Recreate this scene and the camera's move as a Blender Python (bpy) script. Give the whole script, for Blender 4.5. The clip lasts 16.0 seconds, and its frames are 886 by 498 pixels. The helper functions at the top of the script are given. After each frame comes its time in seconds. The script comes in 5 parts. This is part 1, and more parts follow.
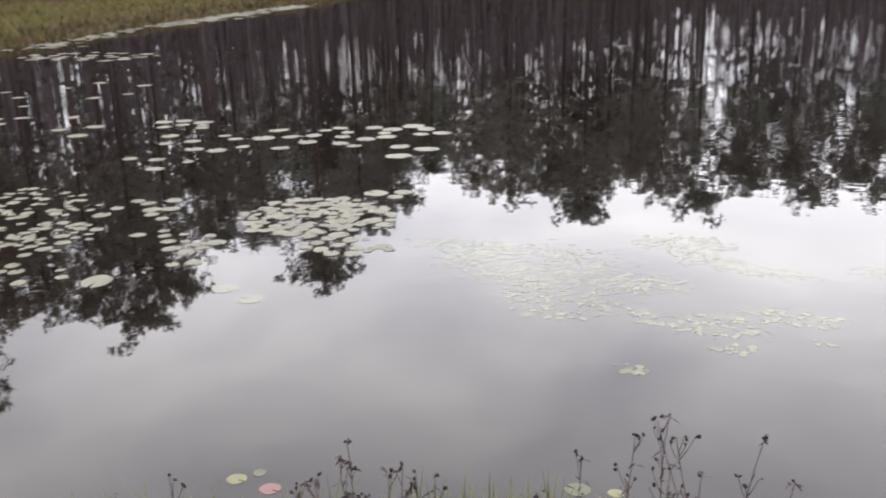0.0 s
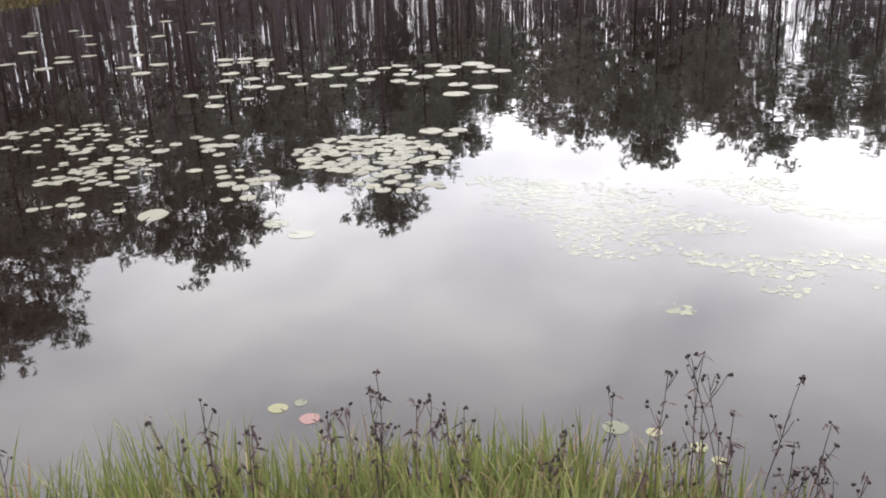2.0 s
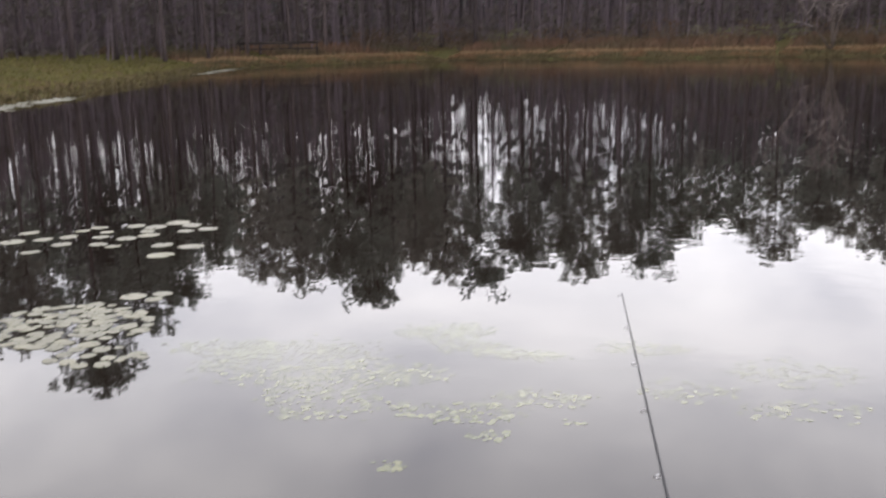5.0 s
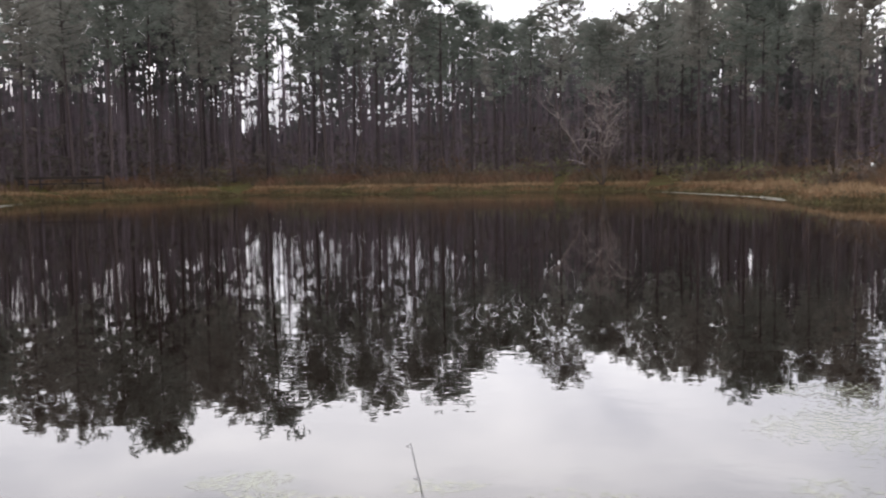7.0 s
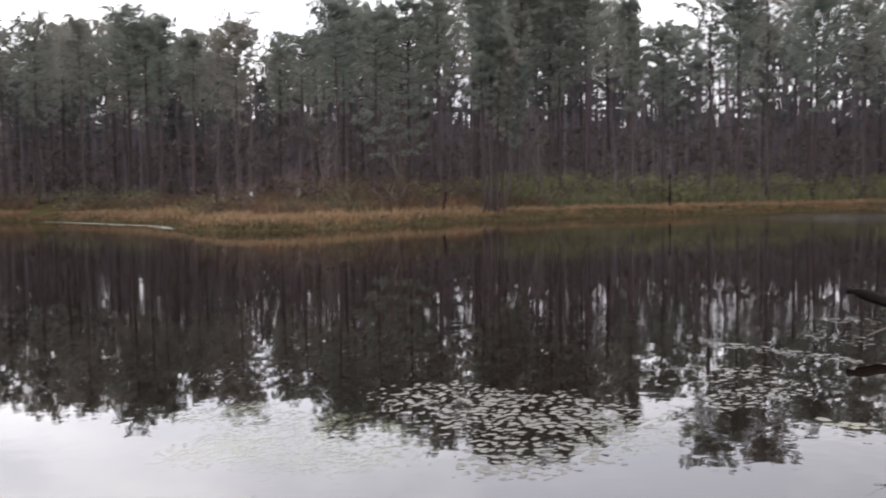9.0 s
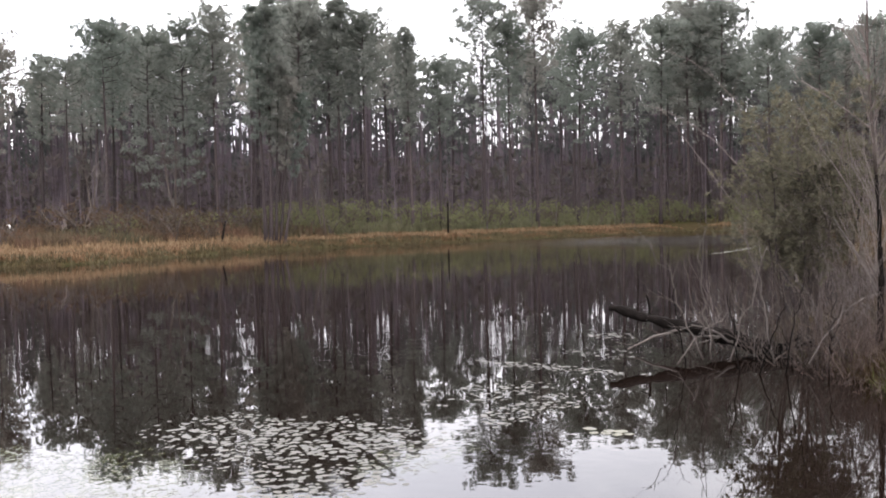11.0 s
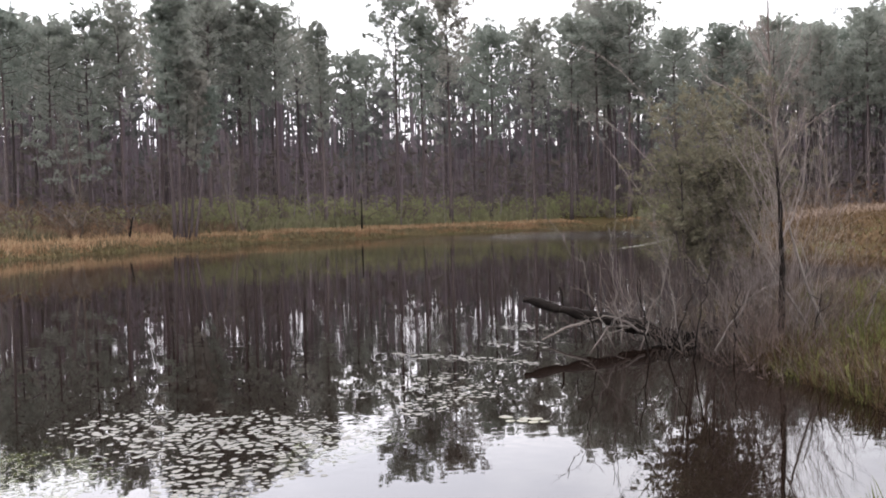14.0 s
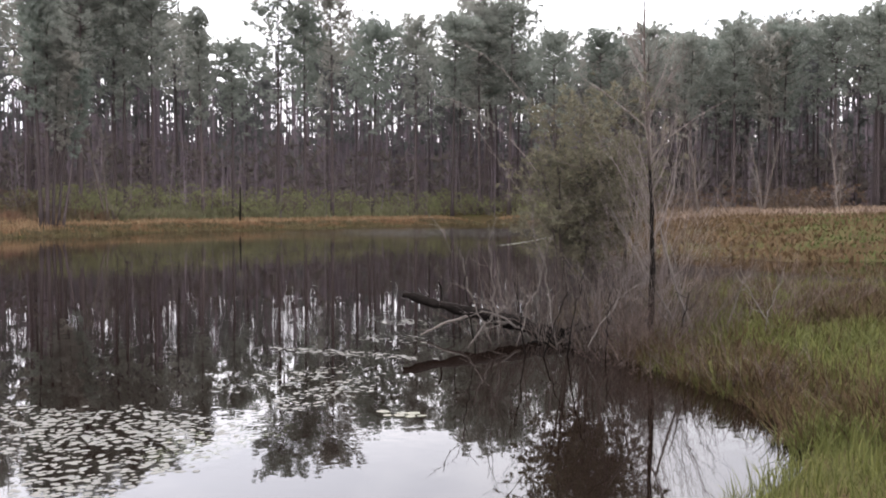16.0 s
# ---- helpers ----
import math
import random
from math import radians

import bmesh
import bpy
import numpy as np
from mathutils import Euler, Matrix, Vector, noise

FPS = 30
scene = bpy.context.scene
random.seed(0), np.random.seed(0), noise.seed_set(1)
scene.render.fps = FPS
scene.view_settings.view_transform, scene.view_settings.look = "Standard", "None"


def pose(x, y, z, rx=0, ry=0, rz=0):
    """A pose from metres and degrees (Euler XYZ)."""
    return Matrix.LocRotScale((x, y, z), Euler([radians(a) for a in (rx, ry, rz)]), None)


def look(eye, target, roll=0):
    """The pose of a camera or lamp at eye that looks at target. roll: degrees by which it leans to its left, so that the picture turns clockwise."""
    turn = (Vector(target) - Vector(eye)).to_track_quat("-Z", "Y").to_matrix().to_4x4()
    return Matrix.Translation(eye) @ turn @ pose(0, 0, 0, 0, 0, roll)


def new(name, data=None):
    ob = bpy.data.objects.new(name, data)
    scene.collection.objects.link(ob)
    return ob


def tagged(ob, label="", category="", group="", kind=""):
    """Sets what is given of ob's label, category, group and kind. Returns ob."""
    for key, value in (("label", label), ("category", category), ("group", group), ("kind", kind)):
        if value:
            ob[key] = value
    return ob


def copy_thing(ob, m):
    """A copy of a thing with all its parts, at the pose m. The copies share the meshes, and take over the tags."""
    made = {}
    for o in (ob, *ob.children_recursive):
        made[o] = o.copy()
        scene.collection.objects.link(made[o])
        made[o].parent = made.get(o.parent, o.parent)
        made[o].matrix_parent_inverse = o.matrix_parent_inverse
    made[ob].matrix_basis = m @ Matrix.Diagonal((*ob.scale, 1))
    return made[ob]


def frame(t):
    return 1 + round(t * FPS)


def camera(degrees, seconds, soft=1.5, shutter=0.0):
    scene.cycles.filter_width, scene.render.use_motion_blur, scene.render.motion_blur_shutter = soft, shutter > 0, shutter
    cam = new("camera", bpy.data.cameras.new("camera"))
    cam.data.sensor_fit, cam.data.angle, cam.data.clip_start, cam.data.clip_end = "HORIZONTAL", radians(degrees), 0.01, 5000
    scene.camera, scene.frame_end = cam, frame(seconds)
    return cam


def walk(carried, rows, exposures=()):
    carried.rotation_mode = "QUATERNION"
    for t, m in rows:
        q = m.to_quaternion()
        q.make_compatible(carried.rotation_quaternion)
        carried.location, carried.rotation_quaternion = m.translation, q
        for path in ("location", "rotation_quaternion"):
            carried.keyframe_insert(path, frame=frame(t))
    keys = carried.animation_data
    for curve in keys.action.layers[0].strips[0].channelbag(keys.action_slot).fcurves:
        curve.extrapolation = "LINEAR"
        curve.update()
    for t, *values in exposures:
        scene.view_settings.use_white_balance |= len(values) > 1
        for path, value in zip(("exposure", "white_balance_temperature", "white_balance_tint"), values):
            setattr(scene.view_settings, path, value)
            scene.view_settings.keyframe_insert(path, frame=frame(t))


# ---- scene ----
PATH = [
    (0.0, -0.162, -0.050, 1.924, 72.77, 1.18, 20.81),
    (0.5, -0.105, -0.008, 1.904, 71.35, 1.62, 26.40),
    (1.0, -0.098, 0.001, 1.897, 68.67, 2.24, 25.72),
    (1.5, -0.094, 0.006, 1.892, 68.59, 2.17, 25.51),
    (2.0, -0.077, 0.010, 1.884, 69.38, 1.86, 24.82),
    (2.5, -0.061, 0.023, 1.887, 69.45, 2.52, 22.81),
    (3.0, -0.054, 0.019, 1.893, 69.15, 3.45, 22.53),
    (3.5, -0.063, 0.023, 1.885, 69.14, 2.23, 21.74),
    (4.0, -0.026, 0.033, 1.897, 69.61, 1.96, 18.18),
    (4.2, -0.023, 0.039, 1.904, 70.42, 1.23, 17.00),
    (4.5, -0.002, 0.030, 1.930, 71.98, 0.64, 14.99),
    (4.7, 0.020, 0.061, 1.950, 74.31, 0.74, 12.04),
    (6.8, 0.053, -0.053, 2.069, 85.18, 1.24, -3.01),
    (7.0, 0.064, -0.026, 2.064, 85.34, 0.89, -4.31),
    (7.5, 0.079, -0.042, 2.066, 85.72, -0.62, -14.43),
    (8.0, 0.032, 0.005, 2.071, 86.71, 1.23, -24.84),
    (8.5, 0.053, 0.022, 2.100, 86.62, 1.25, -34.22),
    (9.0, 0.036, 0.022, 2.091, 86.56, 0.66, -40.00),
    (9.5, 0.095, -0.020, 2.114, 88.72, 1.77, -49.43),
    (9.7, 0.106, -0.030, 2.114, 88.98, 3.02, -52.11),
    (11.8, -0.003, -0.018, 2.025, 87.71, 0.97, -53.06),
    (12.0, -0.009, 0.008, 2.023, 89.14, 2.85, -53.44),
    (12.2, 0.005, 0.015, 2.012, 88.74, 3.63, -54.57),
    (12.5, 0.024, 0.028, 1.999, 89.73, 3.30, -57.16),
    (13.0, 0.028, 0.043, 2.001, 88.76, 4.20, -61.37),
    (13.5, 0.024, 0.006, 1.999, 87.50, 2.19, -60.46),
    (14.0, 0.010, -0.016, 2.007, 87.76, 1.43, -58.29),
    (14.5, 0.008, -0.033, 2.007, 87.54, 1.89, -58.91),
    (15.0, 0.011, -0.020, 1.997, 87.38, 0.48, -61.72),
    (15.5, 0.007, -0.018, 2.000, 87.65, -0.20, -63.68),
    (16.0, 0.014, -0.011, 1.999, 87.38, -0.02, -65.44),
]
cam = camera(50.0, 16.0, soft=1.9, shutter=0.3)
walk(cam, [(t, pose(x, y, z, rx, ry, rz)) for t, x, y, z, rx, ry, rz in PATH],
     exposures=[(0.0, -0.36, 6500, 13.5), (1.0, -0.05, 6500, 13.5), (3.5, -0.12, 6500, 13.5), (4.5, -0.35, 6500, 13.5), (7.0, -0.66, 6500, 13.5), (9.0, -0.5, 6500, 13.5), (12.0, 0.14, 6500, 13.5), (16.0, 0.1, 6500, 13.5)])

# ---- sky and sun: a bright overcast day ----
SUN_AZ, SUN_EL = 4.0, 46.0
world = bpy.data.worlds.new("overcast_sky")
scene.world = world
world.use_nodes = True
wt = world.node_tree
wt.nodes.clear()


def wnode(kind, **kw):
    n = wt.nodes.new(kind)
    for k, v in kw.items():
        n.inputs[k].default_value = v
    return n


w_out = wnode("ShaderNodeOutputWorld")
w_sky = wt.nodes.new("ShaderNodeTexSky")
w_sky.sky_type = "NISHITA"
w_sky.sun_disc = False
w_sky.sun_elevation = radians(SUN_EL)
w_sky.sun_rotation = radians(SUN_AZ)
w_blue = wnode("ShaderNodeBackground", Strength=0.1)
w_cloud = wnode("ShaderNodeBackground", Strength=3.5)
w_mix = wnode("ShaderNodeMixShader", Fac=0.9)
w_co = wnode("ShaderNodeTexCoord")
w_map = wnode("ShaderNodeMapping")
w_map.inputs["Scale"].default_value = (1.0, 1.0, 2.2)
w_noise = wnode("ShaderNodeTexNoise", Scale=2.6, Detail=7.0, Roughness=0.52, Distortion=0.3)
w_ramp = wt.nodes.new("ShaderNodeValToRGB")
w_ramp.color_ramp.elements[0].position = 0.33
w_ramp.color_ramp.elements[0].color = (0.58, 0.59, 0.64, 1)
w_ramp.color_ramp.elements[1].position = 0.66
w_ramp.color_ramp.elements[1].color = (1.0, 0.99, 0.995, 1)
w_sep = wnode("ShaderNodeSeparateXYZ")
w_grad = wt.nodes.new("ShaderNodeValToRGB")
while len(w_grad.color_ramp.elements) < 5:
    w_grad.color_ramp.elements.new(0.5)
for e_, (p_, g_) in zip(w_grad.color_ramp.elements, ((0.0, 0.5), (0.14, 0.64), (0.3, 0.82), (0.52, 0.76), (1.0, 0.9))):
    e_.position, e_.color = p_, (g_, g_, g_, 1)
w_mul = wt.nodes.new("ShaderNodeVectorMath")
w_mul.operation = "SCALE"
wl = wt.links.new
wl(w_co.outputs["Generated"], w_map.inputs["Vector"])
wl(w_map.outputs[0], w_noise.inputs["Vector"])
wl(w_noise.outputs["Fac"], w_ramp.inputs["Fac"])
wl(w_co.outputs["Generated"], w_sep.inputs[0])
wl(w_sep.outputs["Z"], w_grad.inputs["Fac"])
wl(w_ramp.outputs["Color"], w_mul.inputs[0])
w_dot = wt.nodes.new("ShaderNodeVectorMath")
w_dot.operation = "DOT_PRODUCT"
w_dot.inputs[1].default_value = (math.sin(radians(SUN_AZ)) * math.cos(radians(SUN_EL)), math.cos(radians(SUN_AZ)) * math.cos(radians(SUN_EL)), math.sin(radians(SUN_EL)))
w_glow = wt.nodes.new("ShaderNodeMapRange")
w_glow.interpolation_type = "SMOOTHSTEP"
w_glow.inputs["From Min"].default_value = 0.2
w_glow.inputs["From Max"].default_value = 1.0
w_glow.inputs["To Min"].default_value = 1.47
w_glow.inputs["To Max"].default_value = 2.7
w_both = wnode("ShaderNodeMath")
w_both.operation = "MULTIPLY"
wl(w_co.outputs["Generated"], w_dot.inputs[0])
wl(w_dot.outputs["Value"], w_glow.inputs["Value"])
wl(w_glow.outputs[0], w_both.inputs[0])
wl(w_grad.outputs[0], w_both.inputs[1])
wl(w_both.outputs[0], w_mul.inputs["Scale"])
wl(w_mul.outputs[0], w_cloud.inputs["Color"])
wl(w_sky.outputs[0], w_blue.inputs["Color"])
wl(w_blue.outputs[0], w_mix.inputs[1])
wl(w_cloud.outputs[0], w_mix.inputs[2])
wl(w_mix.outputs[0], w_out.inputs["Surface"])

sun = new("sun", bpy.data.lights.new("sun", "SUN"))
sun.data.energy, sun.data.angle, sun.data.color = 0.9, radians(14), (1.0, 0.96, 0.9)
az, el = radians(SUN_AZ), radians(SUN_EL)
sun.matrix_world = look((200 * math.sin(az) * math.cos(el), 200 * math.cos(az) * math.cos(el), 200 * math.sin(el)), (0, 0, 0))


# ---- materials ----
def mat(name, stops, rough=0.8, scale=6.0, detail=5.0, fine=40.0, bump=0.3, dist=0.02, source="noise", spec=0.3,
        stretch=(1, 1, 1), ior=1.45, vary=0.25, trans=0.0):
    """Colour ramp over a random value and two scales of noise, with relief of its own. stops: (place, (r, g, b))."""
    m = bpy.data.materials.new(name)
    m.use_nodes = True
    nt = m.node_tree
    nd, ln = nt.nodes, nt.links.new
    b = nd["Principled BSDF"]
    b.inputs["Roughness"].default_value = rough
    b.inputs["Specular IOR Level"].default_value = spec
    b.inputs["IOR"].default_value = ior
    co = nd.new("ShaderNodeTexCoord")
    mp = nd.new("ShaderNodeMapping")
    mp.inputs["Scale"].default_value = stretch
    ln(co.outputs["Object"], mp.inputs["Vector"])
    n1 = nd.new("ShaderNodeTexNoise")
    n1.inputs["Scale"].default_value, n1.inputs["Detail"].default_value = scale, detail
    n2 = nd.new("ShaderNodeTexNoise")
    n2.inputs["Scale"].default_value, n2.inputs["Detail"].default_value = fine, 3.0
    ln(mp.outputs[0], n1.inputs["Vector"])
    ln(mp.outputs[0], n2.inputs["Vector"])
    ramp = nd.new("ShaderNodeValToRGB")
    el_ = ramp.color_ramp.elements
    while len(el_) < len(stops):
        el_.new(0.5)
    for e, (p, c) in zip(el_, stops):
        e.position, e.color = p, (*c, 1)
    if source == "noise":
        ln(n1.outputs["Fac"], ramp.inputs["Fac"])
    else:
        rnd = nd.new("ShaderNodeObjectInfo").outputs["Random"] if source == "object" else nd.new("ShaderNodeNewGeometry").outputs["Random Per Island"]
        mx = nd.new("ShaderNodeMath")
        mx.operation = "MULTIPLY_ADD"
        mx.inputs[1].default_value = 0.7
        ad = nd.new("ShaderNodeMath")
        ad.operation = "MULTIPLY"
        ad.inputs[1].default_value = 0.3
        ln(n1.outputs["Fac"], ad.inputs[0])
        ln(rnd, mx.inputs[0])
        ln(ad.outputs[0], mx.inputs[2])
        ln(mx.outputs[0], ramp.inputs["Fac"])
    hsv = nd.new("ShaderNodeHueSaturation")
    mr = nd.new("ShaderNodeMapRange")
    mr.inputs["From Min"].default_value, mr.inputs["From Max"].default_value = 0.25, 0.75
    mr.inputs["To Min"].default_value, mr.inputs["To Max"].default_value = 1 - vary, 1 + vary
    ln(n2.outputs["Fac"], mr.inputs["Value"])
    ln(mr.outputs[0], hsv.inputs["Value"])
    ln(ramp.outputs["Color"], hsv.inputs["Color"])
    ln(hsv.outputs["Color"], b.inputs["Base Color"])
    if bump:
        bp = nd.new("ShaderNodeBump")
        bp.inputs["Strength"].default_value, bp.inputs["Distance"].default_value = bump, dist
        ln(n2.outputs["Fac"], bp.inputs["Height"])
        ln(bp.outputs[0], b.inputs["Normal"])
    if trans:
        tl = nd.new("ShaderNodeBsdfTranslucent")
        ms = nd.new("ShaderNodeMixShader")
        ms.inputs[0].default_value = trans
        ln(hsv.outputs["Color"], tl.inputs["Color"])
        ln(b.outputs[0], ms.inputs[1])
        ln(tl.outputs[0], ms.inputs[2])
        ln(ms.outputs[0], nd["Material Output"].inputs["Surface"])
    return m


def water_material():
    m = bpy.data.materials.new("dark_pond_water")
    m.use_nodes = True
    nd, ln = m.node_tree.nodes, m.node_tree.links.new
    b = nd["Principled BSDF"]
    b.inputs["Base Color"].default_value = (0.0055, 0.0034, 0.0026, 1)
    b.inputs["Roughness"].default_value = 0.015
    b.inputs["IOR"].default_value = 1.333
    co = nd.new("ShaderNodeTexCoord")
    wide = nd.new("ShaderNodeTexNoise")
    wide.inputs["Scale"].default_value, wide.inputs["Detail"].default_value = 0.16, 2.0
    fine = nd.new("ShaderNodeTexNoise")
    fine.inputs["Scale"].default_value, fine.inputs["Detail"].default_value = 3.2, 2.0
    gate = nd.new("ShaderNodeMapRange")
    gate.inputs["From Min"].default_value, gate.inputs["From Max"].default_value = 0.42, 0.62
    gate.inputs["To Min"].default_value, gate.inputs["To Max"].default_value = 0.15, 1.0
    mul = nd.new("ShaderNodeMath")
    mul.operation = "MULTIPLY"
    bp = nd.new("ShaderNodeBump")
    bp.inputs["Strength"].default_value, bp.inputs["Distance"].default_value = 1.0, 0.0022
    ln(co.outputs["Object"], wide.inputs["Vector"])
    ln(co.outputs["Object"], fine.inputs["Vector"])
    ln(wide.outputs["Fac"], gate.inputs["Value"])
    far = nd.new("ShaderNodeVectorMath")
    far.operation = "DISTANCE"
    far.inputs[1].default_value = (67.0, 27.0, 0.0)
    breeze = nd.new("ShaderNodeMapRange")
    breeze.inputs["From Min"].default_value, breeze.inputs["From Max"].default_value = 8.0, 26.0
    breeze.inputs["To Min"].default_value, breeze.inputs["To Max"].default_value = 5.0, 1.0
    both = nd.new("ShaderNodeMath")
    both.operation = "MULTIPLY"
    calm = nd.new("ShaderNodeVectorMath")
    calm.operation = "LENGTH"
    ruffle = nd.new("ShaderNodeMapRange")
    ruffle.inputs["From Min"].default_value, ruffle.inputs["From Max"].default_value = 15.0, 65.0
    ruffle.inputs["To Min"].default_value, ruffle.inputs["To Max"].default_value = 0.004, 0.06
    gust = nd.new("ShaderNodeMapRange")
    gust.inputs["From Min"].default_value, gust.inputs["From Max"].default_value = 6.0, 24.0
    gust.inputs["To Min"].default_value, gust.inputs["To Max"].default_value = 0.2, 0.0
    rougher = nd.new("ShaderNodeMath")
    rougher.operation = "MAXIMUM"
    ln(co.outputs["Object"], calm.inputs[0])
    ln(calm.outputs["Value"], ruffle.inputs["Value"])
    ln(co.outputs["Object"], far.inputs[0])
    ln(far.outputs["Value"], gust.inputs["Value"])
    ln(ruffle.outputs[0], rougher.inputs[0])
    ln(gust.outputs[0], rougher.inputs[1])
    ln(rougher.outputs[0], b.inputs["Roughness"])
    ln(far.outputs["Value"], breeze.inputs["Value"])
    ln(gate.outputs[0], both.inputs[0])
    ln(breeze.outputs[0], both.inputs[1])
    ln(both.outputs[0], mul.inputs[0])
    ln(fine.outputs["Fac"], mul.inputs[1])
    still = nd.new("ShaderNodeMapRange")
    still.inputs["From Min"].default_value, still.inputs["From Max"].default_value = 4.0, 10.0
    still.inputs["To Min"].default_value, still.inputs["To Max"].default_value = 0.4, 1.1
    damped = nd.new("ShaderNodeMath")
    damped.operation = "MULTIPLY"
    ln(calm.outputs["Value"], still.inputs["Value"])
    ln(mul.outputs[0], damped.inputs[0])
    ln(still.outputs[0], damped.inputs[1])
    ln(damped.outputs[0], bp.inputs["Height"])
    ln(bp.outputs[0], b.inputs["Normal"])
    return m


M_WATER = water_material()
M_GROUND = mat("bank_soil_and_turf", [(0.30, (0.034, 0.024, 0.015)), (0.45, (0.048, 0.036, 0.019)), (0.6, (0.042, 0.042, 0.018)), (0.75, (0.07, 0.048, 0.027))],
               rough=1.0, spec=0.0, scale=0.5, fine=14.0, bump=0.5, dist=0.03, vary=0.4)
# bark colour includes a small lift for haze
M_BARK = mat("pine_bark", [(0.0, (0.032, 0.025, 0.025)), (0.5, (0.055, 0.042, 0.042)), (1.0, (0.095, 0.073, 0.072))], rough=0.95, scale=1.2, fine=9.0,
             bump=0.8, dist=0.03, source="object", stretch=(1, 1, 0.25))
# crown colour is paled and greyed in place of haze over the trees
M_NEEDLE = mat("hazed_pine_needles", [(0.0, (0.158, 0.182, 0.158)), (0.4, (0.21, 0.228, 0.198)), (0.75, (0.247, 0.245, 0.218)), (1.0, (0.282, 0.247, 0.21))], rough=0.7, scale=0.35, fine=2.5,
               bump=0, source="object", vary=0.25, trans=0.5, spec=0.1)
# needles greyed to carry the haze of the forest's depth
M_WOODS = mat("hazed_far_needles", [(0.0, (0.075, 0.08, 0.077)), (1.0, (0.112, 0.112, 0.107))], rough=0.9, spec=0.1, scale=0.2, fine=1.5, bump=0, source="island", trans=0.4)
# far trunks and saplings: bark paled towards mauve to stand for haze
M_HAZETRUNKS = mat("far_trunks", [(0.0, (0.058, 0.046, 0.053)), (1.0, (0.165, 0.131, 0.147))], rough=0.95, scale=0.4, fine=4.0, bump=0, source="island")
# distance haze is put into this colour as grey-mauve
M_DISTANTHAZE = mat("distant_woods", [(0.3, (0.04, 0.035, 0.04)), (0.5, (0.06, 0.054, 0.061)), (0.7, (0.085, 0.079, 0.087))], rough=0.95, scale=0.6, fine=3.0, bump=0, stretch=(1, 1, 0.12))
M_TWIG = mat("grey_brown_twigs", [(0.0, (0.05, 0.039, 0.033)), (0.5, (0.085, 0.067, 0.057)), (1.0, (0.14, 0.112, 0.095))], rough=0.9, scale=3.0, fine=30.0,
             bump=0.3, dist=0.005, source="island")
M_PALE = mat("pale_dead_wood", [(0.0, (0.075, 0.063, 0.057)), (1.0, (0.15, 0.13, 0.118))], rough=0.85, scale=4.0, fine=40.0, bump=0.5, dist=0.005, stretch=(1, 1, 0.2))
M_DARKBARK = mat("dark_wet_bark", [(0.3, (0.005, 0.004, 0.0035)), (0.7, (0.014, 0.011, 0.01))], rough=0.9, spec=0.06, scale=7.0, fine=38.0, bump=1.0, dist=0.02)
M_OLIVE = mat("olive_evergreen_leaves", [(0.0, (0.084, 0.083, 0.06)), (0.5, (0.118, 0.111, 0.078)), (1.0, (0.168, 0.144, 0.098))], rough=0.85, spec=0.1, scale=1.0, fine=8.0,
              bump=0, source="island", trans=0.5)
M_SHRUB = mat("shrub_leaves", [(0.0, (0.12, 0.122, 0.066)), (0.45, (0.155, 0.158, 0.084)), (1.0, (0.19, 0.182, 0.1))], rough=0.95, spec=0.03, scale=0.6, fine=5.0,
              bump=0, source="object", trans=0.42)
M_BROWNSHRUB = mat("brown_winter_leaves", [(0.0, (0.055, 0.045, 0.026)), (0.5, (0.08, 0.052, 0.032)), (1.0, (0.105, 0.06, 0.036))], rough=0.8, scale=0.6, fine=5.0,
                   bump=0, source="object", trans=0.2)
M_GRASS = mat("fresh_grass", [(0.0, (0.06, 0.078, 0.02)), (0.4, (0.11, 0.132, 0.038)), (0.75, (0.17, 0.178, 0.065)), (1.0, (0.25, 0.21, 0.11))], rough=0.55, scale=2.0,
              fine=20.0, bump=0, source="island", trans=0.35)
M_STRAW = mat("dry_straw", [(0.0, (0.11, 0.07, 0.038)), (0.5, (0.18, 0.125, 0.068)), (1.0, (0.27, 0.21, 0.13))], rough=0.75, scale=2.0, fine=20.0, bump=0, source="island", trans=0.25)
M_SEDGE = mat("rust_sedge", [(0.0, (0.1, 0.055, 0.028)), (0.5, (0.15, 0.084, 0.043)), (1.0, (0.2, 0.13, 0.072))], rough=0.85, scale=0.3, fine=4.0, bump=0, source="island", trans=0.2)
M_OLIVEGRASS = mat("olive_shore_grass", [(0.0, (0.045, 0.036, 0.018)), (0.5, (0.075, 0.06, 0.029)), (1.0, (0.12, 0.088, 0.045))], rough=0.85, scale=0.3, fine=4.0, bump=0, source="island", trans=0.2)
M_SPITGRASS = mat("olive_green_grass", [(0.0, (0.036, 0.04, 0.013)), (0.5, (0.07, 0.075, 0.022)), (0.85, (0.105, 0.107, 0.034)), (1.0, (0.14, 0.112, 0.052))], rough=0.8, spec=0.15, scale=0.8,
                  fine=9.0, bump=0, source="island", trans=0.3)
M_SPITSEDGE = mat("brown_spit_sedge", [(0.0, (0.024, 0.0145, 0.009)), (0.45, (0.05, 0.03, 0.017)), (0.8, (0.075, 0.054, 0.027)), (1.0, (0.14, 0.1, 0.055))], rough=0.9, spec=0.12, scale=1.5, fine=12.0,
                  bump=0, source="island", trans=0.25)
